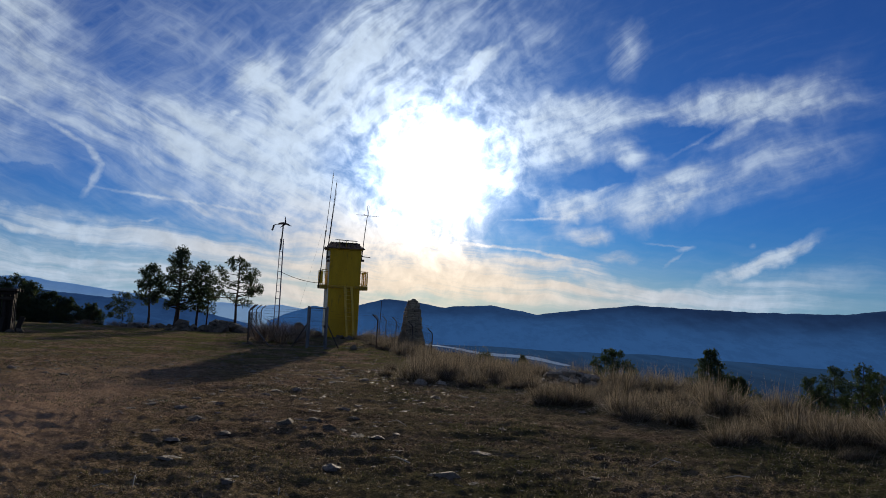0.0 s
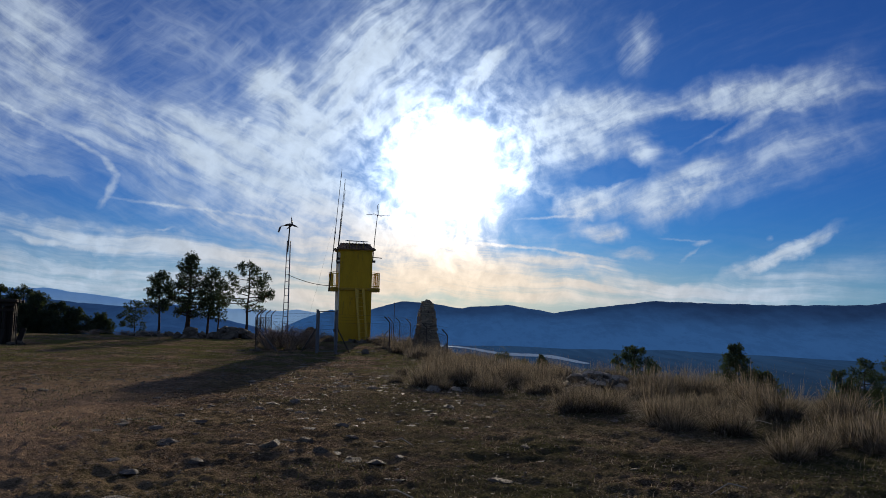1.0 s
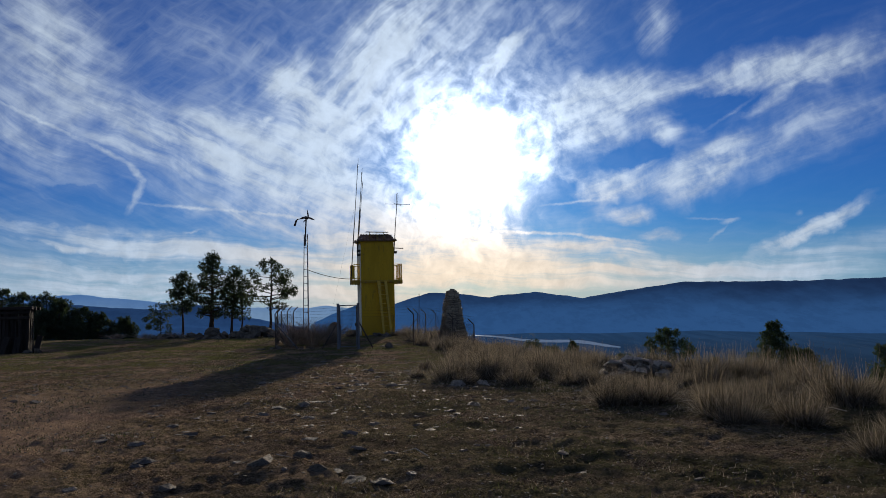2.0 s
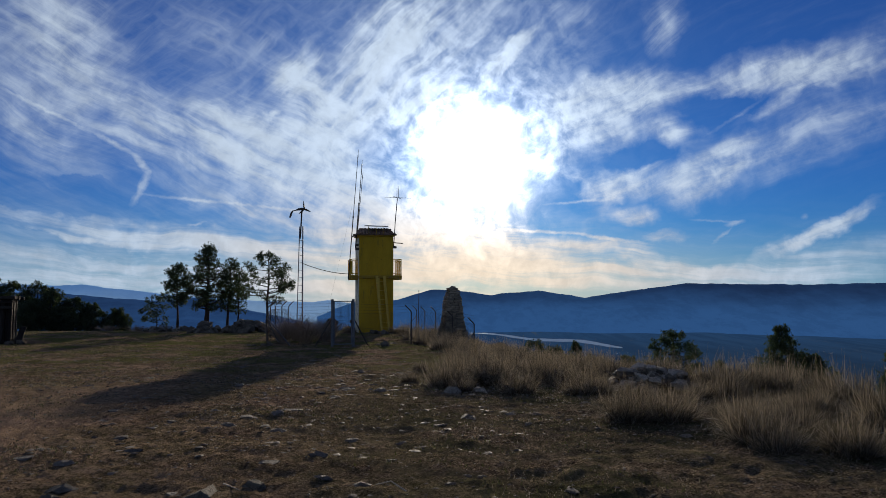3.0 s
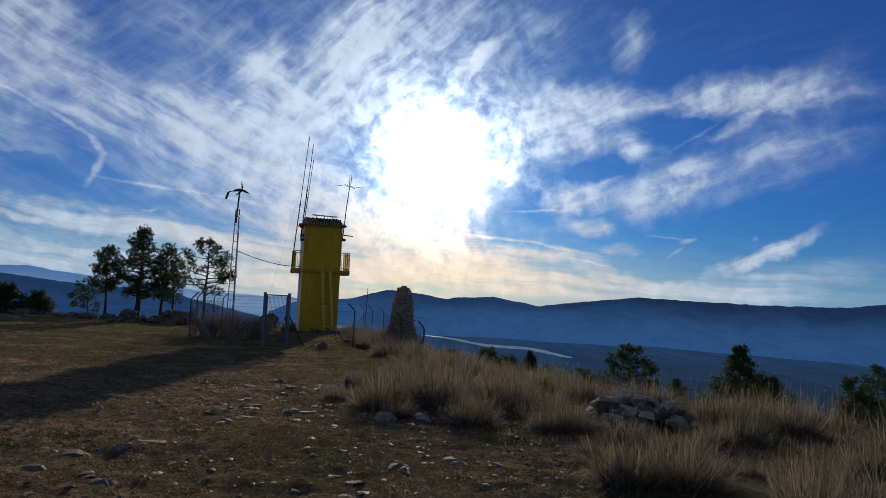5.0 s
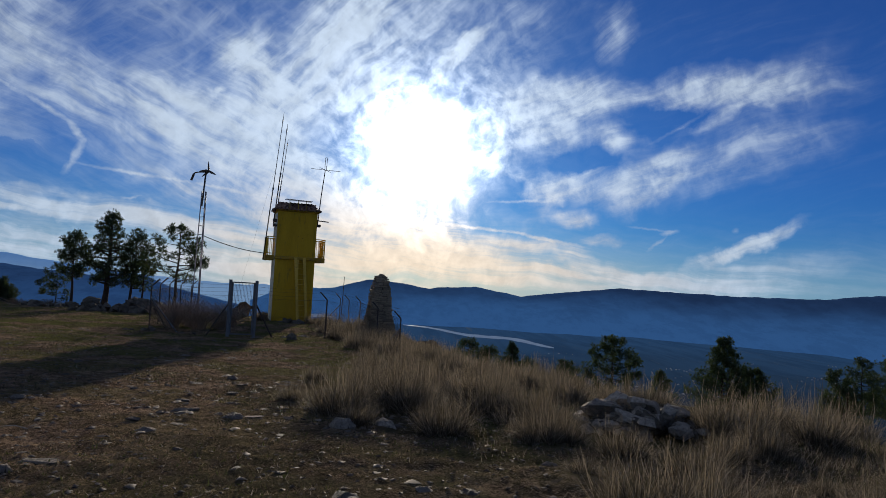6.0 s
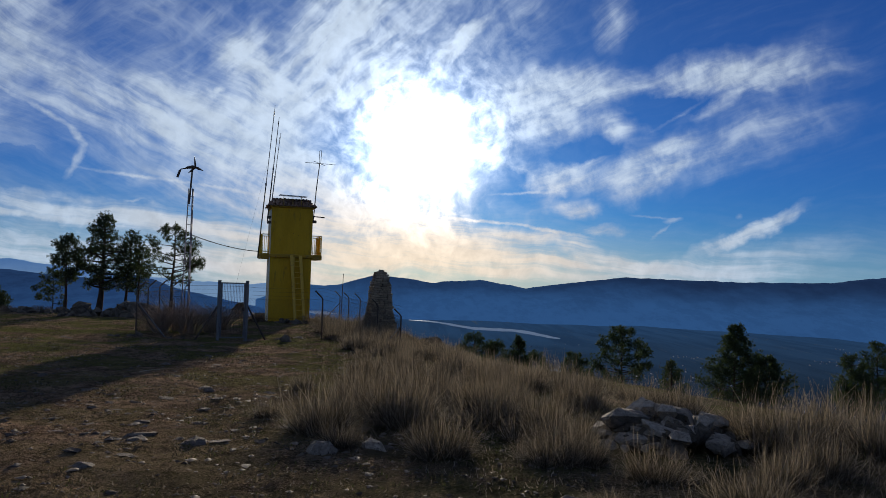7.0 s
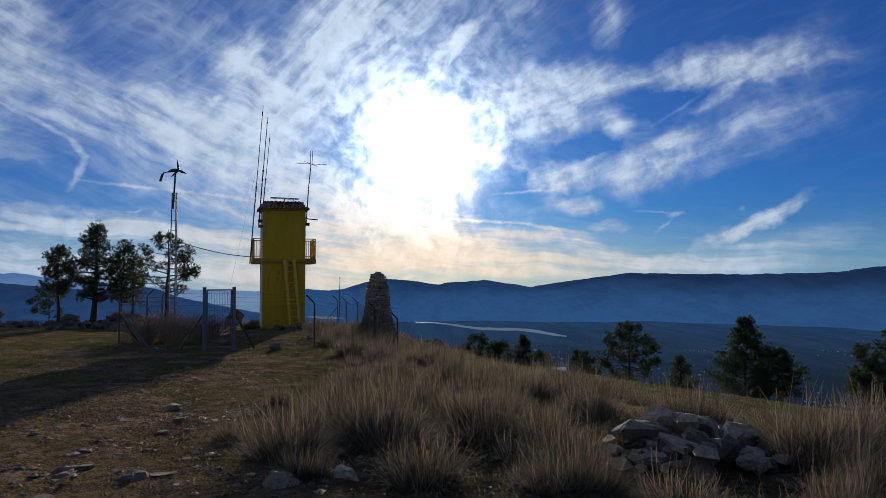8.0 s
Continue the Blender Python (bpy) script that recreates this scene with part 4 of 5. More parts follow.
ROCKS = [boulder_mesh("rock", 60 + k, "rock", 0.6 + 0.1 * (k % 4), 0.3, 16) for k in range(7)]
FLATS = [boulder_mesh("stone", 90 + k, "slab", 0.17 + 0.06 * (k % 4), 0.15, 20) for k in range(8)]


def lay(me, name, x, y, size, sink, rng, parent=None, tilt=12.0, z=None, turn=None):
    o = new(name, me)
    zz = (ground_z(x, y) if z is None else z) - sink
    sc = (size * rng.uniform(0.85, 1.2), size * rng.uniform(0.7, 1.0), size * rng.uniform(0.85, 1.15))
    o.matrix_world = pose(x, y, zz, rng.uniform(-tilt, tilt), rng.uniform(-tilt, tilt), rng.uniform(0, 360) if turn is None else turn) @ Matrix.Diagonal((*sc, 1))
    if parent is not None:
        o.parent = parent
    return o


def heap(name, label, cx, cy, n, rx, ry, height, size, seed, meshes=ROCKS):
    rng = random.Random(seed)
    h = thing(name, label, "rocks")
    for k in range(n):
        a, r = rng.uniform(0, 2 * math.pi), math.sqrt(rng.random())
        x, y = cx + rx * r * math.cos(a), cy + ry * r * math.sin(a)
        lay(meshes[k % len(meshes)], "rock", x, y, size * rng.uniform(0.55, 1.25) * (1.15 - 0.5 * r), 0, rng, h, 35, ground_z(x, y) + height * (1 - r) * rng.uniform(0.35, 1.0))
    return h


def rock_pile():
    """A low mound of angular slabs and blocks, small ones at the rim."""
    rng = random.Random(5)
    p = thing("rock_pile", "heap of broken grey rocks among dry grass", "rocks")
    cx, cy = 5.42, 25.4

    def mound(x, y):
        r = math.hypot((x - cx) / 0.95, (y - cy) / 1.05)
        return 0.33 * max(0.0, 1 - r * r) ** 0.7

    for k in range(130):
        a, r = rng.uniform(0, 2 * math.pi), math.sqrt(rng.random())
        x, y = cx + 0.88 * r * math.cos(a), cy + 0.92 * r * math.sin(a)
        s = rng.uniform(0.07, 0.2) * (1.15 - 0.4 * r)
        lay((BLOCKS + ROCKS + ROCKS)[k % 20], "rock", x, y, s, s * 0.3, rng, p, 40, ground_z(x, y) + mound(x, y) * 0.85)
    # the large ones: place, sizes, tilts and turn
    for k, (x, y, sx, sy, sz, tx, ty, tz) in enumerate((
            (5.06, 24.72, 0.40, 0.20, 0.15, 24, 20, -24), (4.78, 25.2, 0.42, 0.34, 0.30, -4, 8, 30), (5.72, 24.75, 0.16, 0.20, 0.33, 10, -14, 15),
            (5.45, 24.62, 0.16, 0.17, 0.22, 6, 12, -10), (5.30, 25.1, 0.17, 0.2, 0.26, -8, 16, 40), (5.55, 25.35, 0.38, 0.3, 0.26, 8, 14, -15),
            (5.95, 25.1, 0.24, 0.3, 0.3, 10, -20, 20), (5.3, 25.75, 0.45, 0.34, 0.28, 4, 4, 10), (5.75, 26.05, 0.5, 0.36, 0.26, -4, -4, -8),
            (5.15, 24.3, 0.26, 0.2, 0.24, 6, 4, 50), (5.62, 24.3, 0.24, 0.2, 0.22, 10, -6, 15), (4.45, 25.05, 0.2, 0.16, 0.14, 12, 8, 60),
            (6.3, 25.9, 0.42, 0.3, 0.16, 4, 10, 30), (4.9, 24.35, 0.14, 0.12, 0.12, 8, 20, 70), (6.15, 24.6, 0.2, 0.16, 0.12, 6, -8, 10))):
        o = new("block", (SLABS if k in (0, 2, 3, 10, 12) else BLOCKS)[k % 5])
        x, y = cx + (x - 5.35) * 0.88, cy + (y - 25.25) * 0.88
        o.matrix_world = pose(x, y, ground_z(x, y) + mound(x, y) + sz * 0.05, tx, ty, tz) @ Matrix.Diagonal((sx * 0.72, sy * 0.76, sz * 0.74, 1))
        o.parent = p


BLOCKS = [boulder_mesh("block", 160 + k, "block", 0.6 + 0.12 * (k % 3), 0.3, 14) for k in range(6)]
SLABS = [boulder_mesh("slab", 180 + k, "block", 0.5 + 0.1 * (k % 3), 0.1, 9) for k in range(5)]
rock_pile()
rng = random.Random(77)
heap("boulders", "weathered boulders in a low heap under pines", -12.5, 56.6, 24, 1.0, 0.8, 0.62, 0.42, 8)
heap("boulders", "dark boulders heaped beside the fence", -9.9, 56.8, 40, 1.6, 1.1, 0.8, 0.46, 9)
heap("boulders", "low rocks in shade below pines", -15.5, 60.5, 14, 2.2, 0.9, 0.1, 0.5, 10)
heap("boulders", "rocks at the foot of the fence", -5.6, 43.6, 9, 1.3, 0.35, 0.03, 0.22, 12)
heap("boulders", "grey rocks beside the foot of the tower", -1.75, 53.6, 6, 0.8, 0.4, 0.08, 0.42, 13)
heap("boulders", "flat rocks behind the gate", -4.2, 61.2, 10, 1.7, 0.7, 0.12, 0.42, 14)
heap("boulders", "rocks on the shoulder of the slope", 5.4, 58.5, 7, 0.9, 0.7, 0.3, 0.55, 15)
heap("boulders", "rubble at the foot of the stone cairn", 2.9, 53.6, 14, 1.2, 0.8, 0.05, 0.25, 16, FLATS)
b = thing("boulder", "large rounded reddish boulder behind the gate", "boulder")
lay(ROCKS[3], "rock", -5.45, 62.0, 0.72, -0.35, random.Random(3), b, 10)

# stones seen singly in the open ground
rng = random.Random(21)
near_stones = [(1.35, 24.75, 0.2), (1.9, 25.1, 0.17), (-0.77, 25.6, 0.17), (-0.07, 25.2, 0.14), (0.45, 24.8, 0.1), (-1.06, 30.4, 0.18), (-1.03, 25.4, 0.1), (-2.0, 28.4, 0.1), (-1.36, 29.0, 0.1), (0.13, 28.5, 0.1), (-0.87, 42.6, 0.28), (-2.2, 43.2, 0.2), (-1.12, 25.1, 0.11), (-0.35, 26.6, 0.1), (0.6, 25.4, 0.09), (-0.28, 25.4, 0.09), (0.18, 25.3, 0.11), (1.03, 28.9, 0.09), (2.65, 34.5, 0.12)]
near_stones += [(0.04, 15.4, 0.19), (-1.0, 16.3, 0.22), (-0.42, 15.8, 0.15), (-0.68, 16.6, 0.13), (1.0, 13.1, 0.16), (-1.26, 16.4, 0.11), (0.83, 13.2, 0.09), (-1.31, 22.2, 0.2), (-0.8, 23.9, 0.13), (2.02, 25.2, 0.14), (2.1, 15.6, 0.1), (-0.6, 44.4, 0.22), (-1.2, 43.6, 0.16)]
for k, (x, y, s) in enumerate(near_stones):
    round_one = k in (0, 1, 10, 19, 20, 21, 22)
    o = lay(BLOCKS[k] if k < 2 else ROCKS[k % 7] if round_one else FLATS[k % 8], "stone", x, y, s * 1.1, s * (0.3 if k > 18 and round_one else 0.07), rng, None, 5)
    tagged(o, "weathered grey stone half sunk in bare earth", "stone", "single stones")

rng = random.Random(22)
count = 0
while count < 270:
    u = rng.random()
    y = 9.5 + 34 * u ** 1.3
    x = rng.uniform(-9, 4.5) if rng.random() < 0.75 else rng.gauss(-0.5, 1.6)
    if x > 16.5 - 0.45 * y - 1.0 or (abs(x + 2.6 + 0.12 * y) < 1.3 and y < 22 and rng.random() < 0.8):
        continue
    s = 0.045 + 0.12 * rng.random() ** 1.7
    o = lay(FLATS[count % 8], "stone", x, y, s, s * 0.05, rng, None, 6)
    tagged(o, "small flat pale stone lying on the earth", "stone", "scattered flat stones")
    count += 1


def gravel():
    rng = np.random.RandomState(5)
    n = 100000
    y = 7.5 + 34 * rng.rand(n) ** 1.5
    x = rng.uniform(-1, 1, n) * (5 + 0.42 * y) + 0.2
    keep = x < verge(y) + 1.5
    x, y = x[keep], y[keep]
    z = land(x, y)
    n = len(x)
    s = 0.007 + (0.02 + 0.03 * np.clip((y - 17) / 8, 0, 1)) * rng.rand(n) ** 3.5
    field = (y > 18) & (y < 31) & (np.abs(x + 0.8) < 3.2) & (rng.rand(n) < 0.045)
    s = np.where(field, rng.uniform(0.025, 0.085, n), s)
    base = np.array([(1, 0, 0), (-0.5, 0.87, 0), (-0.5, -0.87, 0), (0.15, 0.1, 0.75), (0.5, 0.45, 0.45)])
    ang = rng.rand(n) * 6.28
    p = base[None] * (0.7 + 0.6 * rng.rand(n, 5, 1)) * s[:, None, None]
    c, q = np.cos(ang)[:, None], np.sin(ang)[:, None]
    v = np.stack([p[..., 0] * c - p[..., 1] * q + x[:, None], p[..., 0] * q + p[..., 1] * c + y[:, None], p[..., 2] * np.where(field, 0.32, 0.55)[:, None] + z[:, None] - 0.003], -1).reshape(-1, 3)
    f = (np.array([(0, 4, 3), (0, 1, 4), (4, 1, 3), (1, 2, 3), (2, 0, 3)])[None] + 5 * np.arange(n)[:, None, None]).reshape(-1, 3)
    tagged(new("gravel", array_mesh("gravel", v, f, ["clod"])), "loose stone chips strewn over brown earth", "gravel", kind="stuff")


gravel()


def twigs():
    rng = random.Random(31)
    for k in range(26):
        y = 11 + 22 * rng.random() ** 1.3
        x = rng.uniform(-3.5, min(9, 17 - 0.42 * y))
        a, l = rng.uniform(0, 360), rng.uniform(0.12, 0.45)
        z = ground_z(x, y)
        c, s = math.cos(radians(a)) * l, math.sin(radians(a)) * l
        g = Geo().tube([(0, 0, 0.012), (c * 0.5, s * 0.5, 0.03 + 0.05 * rng.random()), (c, s, ground_z(x + c, y + s) - z + 0.015)], [0.007, 0.006, 0.003], 5)
        o = new("twig", g.mesh("twig", "twig"))
        o.location = (x, y, z)
        tagged(o, "dry bleached twig lying on the ground", "twig", "fallen twigs")


twigs()


# ---- the dry-stone cairn ----
def hewn(name, seed, mat):
    """A roughly squared stone with chipped edges."""
    rng = random.Random(seed)
    bm = bmesh.new()
    bmesh.ops.create_cube(bm, size=2)
    for v in bm.verts:
        v.co += Vector([rng.uniform(-0.2, 0.06) * (1 if q > 0 else -1) for q in v.co])
    bmesh.ops.bevel(bm, geom=list(bm.edges), offset=0.16, segments=1, affect="EDGES")
    for v in bm.verts:
        v.co += Vector([rng.uniform(-0.06, 0.06) for _ in range(3)])
    me = bpy.data.meshes.new(name)
    bm.to_mesh(me)
    bm.free()
    me.materials.append(M[mat])
    return me


def cairn():
    c = thing("stone_cairn", "tall tapered dry-stone cairn with rounded top", "cairn", pose(2.45, 55.4, ground_z(2.45, 55.4) - 0.25, 0, 0, 12))
    H = 3.42

    def half(z):
        k = z / H
        return 0.76 - 0.49 * k + 0.025 * math.sin(k * 11)

    g = Geo()
    n = 16
    rows = 12
    for i in range(rows + 1):
        z = (H - 0.1) * i / rows
        r = half(z) - 0.07
        for j in range(n):
            a = 2 * math.pi * j / n
            m = max(abs(math.cos(a)), abs(math.sin(a))) ** 0.6
            g.v.append((r * math.cos(a) / m, r * math.sin(a) / m, z))
    for i in range(rows):
        for j in range(n):
            g.f.append((i * n + j, i * n + (j + 1) % n, (i + 1) * n + (j + 1) % n, (i + 1) * n + j))
    g.f.append(tuple(rows * n + j for j in range(n)))
    g.part("core", "core", c, "dark earth between the stones")
    rng = random.Random(6)
    bricks = [hewn("stone", 130 + k, "masonry") for k in range(8)]
    z = 0.05
    made = 0
    while z < H - 0.12:
        th = rng.uniform(0.07, 0.15)
        r = half(z)
        side = 2 * r
        for face in range(4):
            u = -r
            while u < r - 0.02:
                w = rng.uniform(0.18, 0.46)
                w = min(w, r - u + 0.05)
                if made < 640:
                    o = new("stone", bricks[made % 8])
                    d = rng.uniform(0.08, 0.12)
                    x, y = u + w / 2, -r + 0.05 + rng.uniform(-0.05, 0.04)
                    m = Matrix.Rotation(face * math.pi / 2, 4, "Z") @ pose(x, y, z + th / 2, rng.uniform(-3, 3), rng.uniform(-4, 4), rng.uniform(-6, 6))
                    o.parent = c
                    o.matrix_local = m @ Matrix.Diagonal((w * 0.485, d, th * 0.455, 1))
                    made += 1
                u += w
        z += th * 0.98
    for k in range(9):
        o = new("stone", bricks[k % 6])
        o.parent = c
        a = k * 0.9
        q = 0.13 if k < 7 else 0.03
        o.matrix_local = pose(q * math.cos(a), q * math.sin(a), H - 0.06 + (0.08 if k >= 7 else 0), rng.uniform(-12, 12), rng.uniform(-12, 12), rng.uniform(0, 360)) @ Matrix.Diagonal((0.13, 0.1, 0.07, 1))


cairn()


# ---- pines and shrubs ----
def tufts(name, mat, centres, dirs, rng, size, per, width):
    """Bunches of needles: slim blades that fan out from each centre."""
    n = len(centres)
    c = np.repeat(np.asarray(centres, float), per, 0)
    d = np.repeat(np.asarray(dirs, float), per, 0) * 0.75 + rng.normal(0, 0.62, (n * per, 3))
    d /= np.linalg.norm(d, axis=1, keepdims=True) + 1e-9
    side = np.cross(d, rng.normal(0, 1, (n * per, 3)))
    side /= np.linalg.norm(side, axis=1, keepdims=True) + 1e-9
    ln = size * rng.uniform(0.6, 1.2, (n * per, 1))
    base = c + d * ln * 0.06 + rng.normal(0, size * 0.16, (n * per, 3))
    mid = base + d * ln * 0.55
    tip = base + d * ln + np.array([0, 0, -0.02])
    v = np.stack([base - side * width * 0.3, base + side * width * 0.3, mid + side * width * 0.5, tip, mid - side * width * 0.5], 1).reshape(-1, 3)
    k = np.arange(n * per)[:, None] * 5
    me = bpy.data.meshes.new(name)
    quads = np.concatenate([k + 0, k + 1, k + 2, k + 4], 1)
    tris = np.concatenate([k + 4, k + 2, k + 3], 1)
    me.vertices.add(len(v))
    me.vertices.foreach_set("co", v.astype(np.float32).ravel())
    me.loops.add(quads.size + tris.size)
    me.loops.foreach_set("vertex_index", np.concatenate([quads.ravel(), tris.ravel()]).astype(np.int32))
    me.polygons.add(len(quads) + len(tris))
    me.polygons.foreach_set("loop_start", np.concatenate([np.arange(len(quads)) * 4, quads.size + np.arange(len(tris)) * 3]).astype(np.int32))
    me.update(calc_edges=True)
    me.materials.append(M[mat])
    return me


def pine(label, x, y, height, bare, spread, seed, shape="round", mat="needle", limbs=26, density=1.0, lean=(0.0, 0.0), trunk=0.13, tuft=0.21, base_z=None, width=0.03):
    """bare: share of the trunk without limbs; spread: greatest half width of the crown."""
    rng = np.random.RandomState(seed)
    t = thing("pine_tree", label, "tree", pose(x, y, (ground_z(x, y) if base_z is None else base_z) - 0.1))
    steps = 9
    pts, rad = [], []
    wob = rng.normal(0, 0.025 * height / 6, (steps + 1, 2)).cumsum(0)
    for i in range(steps + 1):
        k = i / steps
        pts.append(Vector((lean[0] * k + wob[i, 0] * (k > 0), lean[1] * k + wob[i, 1] * (k > 0), height * 0.96 * k)))
        rad.append(trunk * (1.25 - 0.3 * min(k * 6, 1)) * (1 - 0.86 * k))
    Geo().tube(pts, rad, 9).part("trunk", "bark", t, smooth=True)

    def on_trunk(k):
        f = min(k, 0.999) * steps
        i = int(f)
        return pts[i].lerp(pts[i + 1], f - i)

    centres, dirs = [], []
    puff = (0.10 + 0.022 * height) * (0.8 if shape == "cone" else 1.0)
    boughs = Geo()
    for i in range(limbs):
        k = bare + (0.97 - bare) * ((i + rng.rand()) / limbs)
        u = (k - bare) / (1 - bare)
        if shape == "cone":
            reach = spread * (1.05 - 0.99 * u) * (0.55 + 0.45 * min(u * 5, 1))
        elif shape == "open":
            reach = spread * (0.35 + 0.9 * math.sin(math.pi * min(u * 0.9 + 0.15, 1.0))) * 0.82
        else:
            reach = spread * min(1.0, 0.55 + 1.6 * u) * (1.02 - u) ** 0.62
        reach *= rng.uniform(0.6, 1.12)
        a = i * 2.4 + rng.normal(0, 0.5)
        p0 = on_trunk(k)
        up = rng.uniform(-0.12, 0.4) if shape != "cone" else rng.uniform(0.0, 0.5)
        mid = p0 + Vector((math.cos(a) * reach * 0.5, math.sin(a) * reach * 0.5, reach * up * 0.35))
        end = p0 + Vector((math.cos(a + rng.normal(0, 0.15)) * reach, math.sin(a) * reach, reach * up))
        r0 = trunk * (0.42 - 0.25 * u)
        boughs.tube([p0, mid, end], [r0, r0 * 0.6, r0 * 0.2], 5)
        twig_n = max(2, int((2.5 + reach * 2.3) * density))
        for j in range(twig_n):
            w = rng.uniform(0.32, 1.0) if shape != "open" else rng.uniform(0.55, 1.0)
            q = (p0.lerp(mid, w * 2) if w < 0.5 else mid.lerp(end, w * 2 - 1))
            b = a + rng.choice([-1, 1]) * rng.uniform(0.3, 1.3)
            l = reach * rng.uniform(0.12, 0.36) + 0.08
            e = q + Vector((math.cos(b) * l, math.sin(b) * l, l * rng.uniform(0.0, 0.75)))
            boughs.tube([q, e], [r0 * 0.3, r0 * 0.12], 4, False)
            for s in range(6):
                ball = Vector(rng.normal(0, 1, 3)).normalized()
                c = e + ball * puff * rng.rand() ** 0.4
                centres.append(c[:])
                dirs.append((ball * 1.5 + Vector((0, 0, 0.35)))[:])
        centres.append(end[:])
        dirs.append(((end - mid).normalized() + Vector((0, 0, 0.4)))[:])
    top = on_trunk(0.99)
    for s in range(6):
        centres.append((top + Vector((rng.normal(0, 0.08), rng.normal(0, 0.08), -0.08 * s)))[:])
        dirs.append((0, 0, 1))
    boughs.part("branching", "bark", t)
    crown = new("crown", tufts("crown", mat, centres, dirs, rng, tuft * 0.9, 11, width * 0.9))
    crown.parent = t
    return t


pine("pine with rounded dark crown on a bare trunk", -19.3, 72.5, 5.9, 0.40, 1.38, 101, "round", limbs=40, density=1.25, trunk=0.12)
pine("tall dense dark green pine on the hilltop", -17.1, 72.8, 7.6, 0.26, 1.85, 102, "round", limbs=54, density=1.3, trunk=0.24, lean=(0.25, 0))
pine("dense pine crowded against its taller neighbour", -15.5, 73.6, 6.5, 0.3, 1.3, 103, "round", limbs=40, density=1.15, trunk=0.13, lean=(0.35, 0))
pine("slender pine with thin crown", -14.5, 73.2, 5.6, 0.35, 1.05, 104, "round", limbs=22, density=0.8, trunk=0.09)
pine("open-crowned pine with long bare limbs", -11.9, 72.0, 6.8, 0.36, 1.95, 105, "open", limbs=26, density=1.25, trunk=0.14, lean=(0.15, 0), tuft=0.24)
pine("small bent pine at the slope's edge", -27.6, 91.8, 5.6, 0.42, 1.45, 106, "open", limbs=22, density=1.0, trunk=0.08, base_z=-3.7)
for k, (x, y, h, r) in enumerate(((-30.6, 66.5, 4.1, 2.0), (-29.4, 67.0, 3.9, 2.0), (-28.2, 68.0, 3.8, 2.1), (-26.9, 67.4, 3.3, 1.9), (-25.7, 68.4, 2.7, 1.7), (-24.6, 69.0, 2.2, 1.5), (-32.2, 66.0, 4.2, 1.9), (-23.4, 71.0, 1.9, 1.3), (-27.6, 66.0, 2.4, 1.7), (-25.8, 66.8, 1.8, 1.4))):
    pine("bushy dark pine at the hill's edge", x, y, h, 0.02, r, 107 + k, "round", limbs=40, density=1.15, trunk=0.1)


def valley_pine(label, x, y, top, height, spread, seed, shape, bare, limbs, density=1.1):
    pine(label, x, y, height, bare, spread, seed, shape, "needle_right", limbs, density, trunk=0.12, tuft=0.24, base_z=top - height)


valley_pine("broad green pine below the crest", 24.2, 82.0, -1.45, 6.4, 2.35, 201, "open", 0.2, 50, 1.2)
valley_pine("pointed dense green pine below the crest", 33.6, 80.0, -0.7, 8.2, 3.1, 202, "cone", 0.06, 100, 1.25)
valley_pine("bushy green pine beside a taller one", 36.6, 80.5, -3.6, 4.6, 2.5, 203, "round", 0.05, 56, 1.5)
valley_pine("low bushy pine on the slope", 27.9, 80.0, -4.2, 3.8, 1.6, 204, "round", 0.05, 28)
valley_pine("low bushy pine on the slope", 20.0, 82.0, -3.9, 3.4, 2.1, 205, "round", 0.05, 28)
valley_pine("dark bushy pine on the slope", 43.9, 79.5, -3.2, 5.4, 2.4, 206, "round", 0.05, 40)
valley_pine("dark bushy pine on the slope", 46.8, 80.0, -1.95, 6.6, 2.2, 207, "round", 0.05, 44)
valley_pine("dark bushy pine on the slope", 50.0, 80.5, -1.7, 6.8, 2.8, 208, "round", 0.05, 46)
valley_pine("dark bushy pine on the slope", 52.5, 82.0, -2.6, 6.0, 2.8, 213, "round", 0.05, 44)
valley_pine("dark bushy pine on the slope", 43.6, 77.5, -4.6, 4.2, 2.3, 214, "round", 0.05, 36)
valley_pine("thin young pine on the slope", 10.8, 80.0, -2.2, 4.4, 1.4, 209, "open", 0.2, 30)
valley_pine("young pine on the slope", 12.6, 80.5, -2.9, 4.0, 1.7, 210, "round", 0.1, 40)
valley_pine("young pointed pine on the slope", 14.6, 80.0, -2.3, 4.8, 1.5, 211, "cone", 0.1, 44)
valley_pine("low young pine on the slope", 16.2, 81.0, -3.8, 3.4, 1.7, 212, "round", 0.05, 24)


# ---- grass ----
def blades(rng, base, length, tilt, bend, out, width, segs=3):
    """Curved tapering blades: each starts at a tilt from upright and bends on outward."""
    n = len(base)
    d = np.stack([np.cos(out), np.sin(out), np.zeros(n)], -1)
    face = rng.rand(n) * 3.14
    side = np.stack([np.cos(face), np.sin(face), np.zeros(n)], -1)
    p, rows = base.copy(), []
    for k in range(segs + 1):
        w = (width * (1.0, 0.95, 0.7, 0.15)[k] if segs == 3 else width * (1.0, 0.8, 0.15)[k])
        w = np.broadcast_to(w, (n,))[:, None]
        rows += [p - side * w, p + side * w]
        a = tilt + bend * (k + 0.5) / segs
        p = p + (d * np.sin(a)[:, None] + np.array([0, 0, 1.0]) * np.cos(a)[:, None]) * (length / segs)[:, None]
    m = 2 * (segs + 1)
    v = np.stack(rows, 1).reshape(-1, 3)
    k = np.arange(n)[:, None] * m
    f = np.concatenate([np.concatenate([k + q, k + q + 1, k + q + 3, k + q + 2], 1) for q in range(0, 2 * segs, 2)])
    return v, f


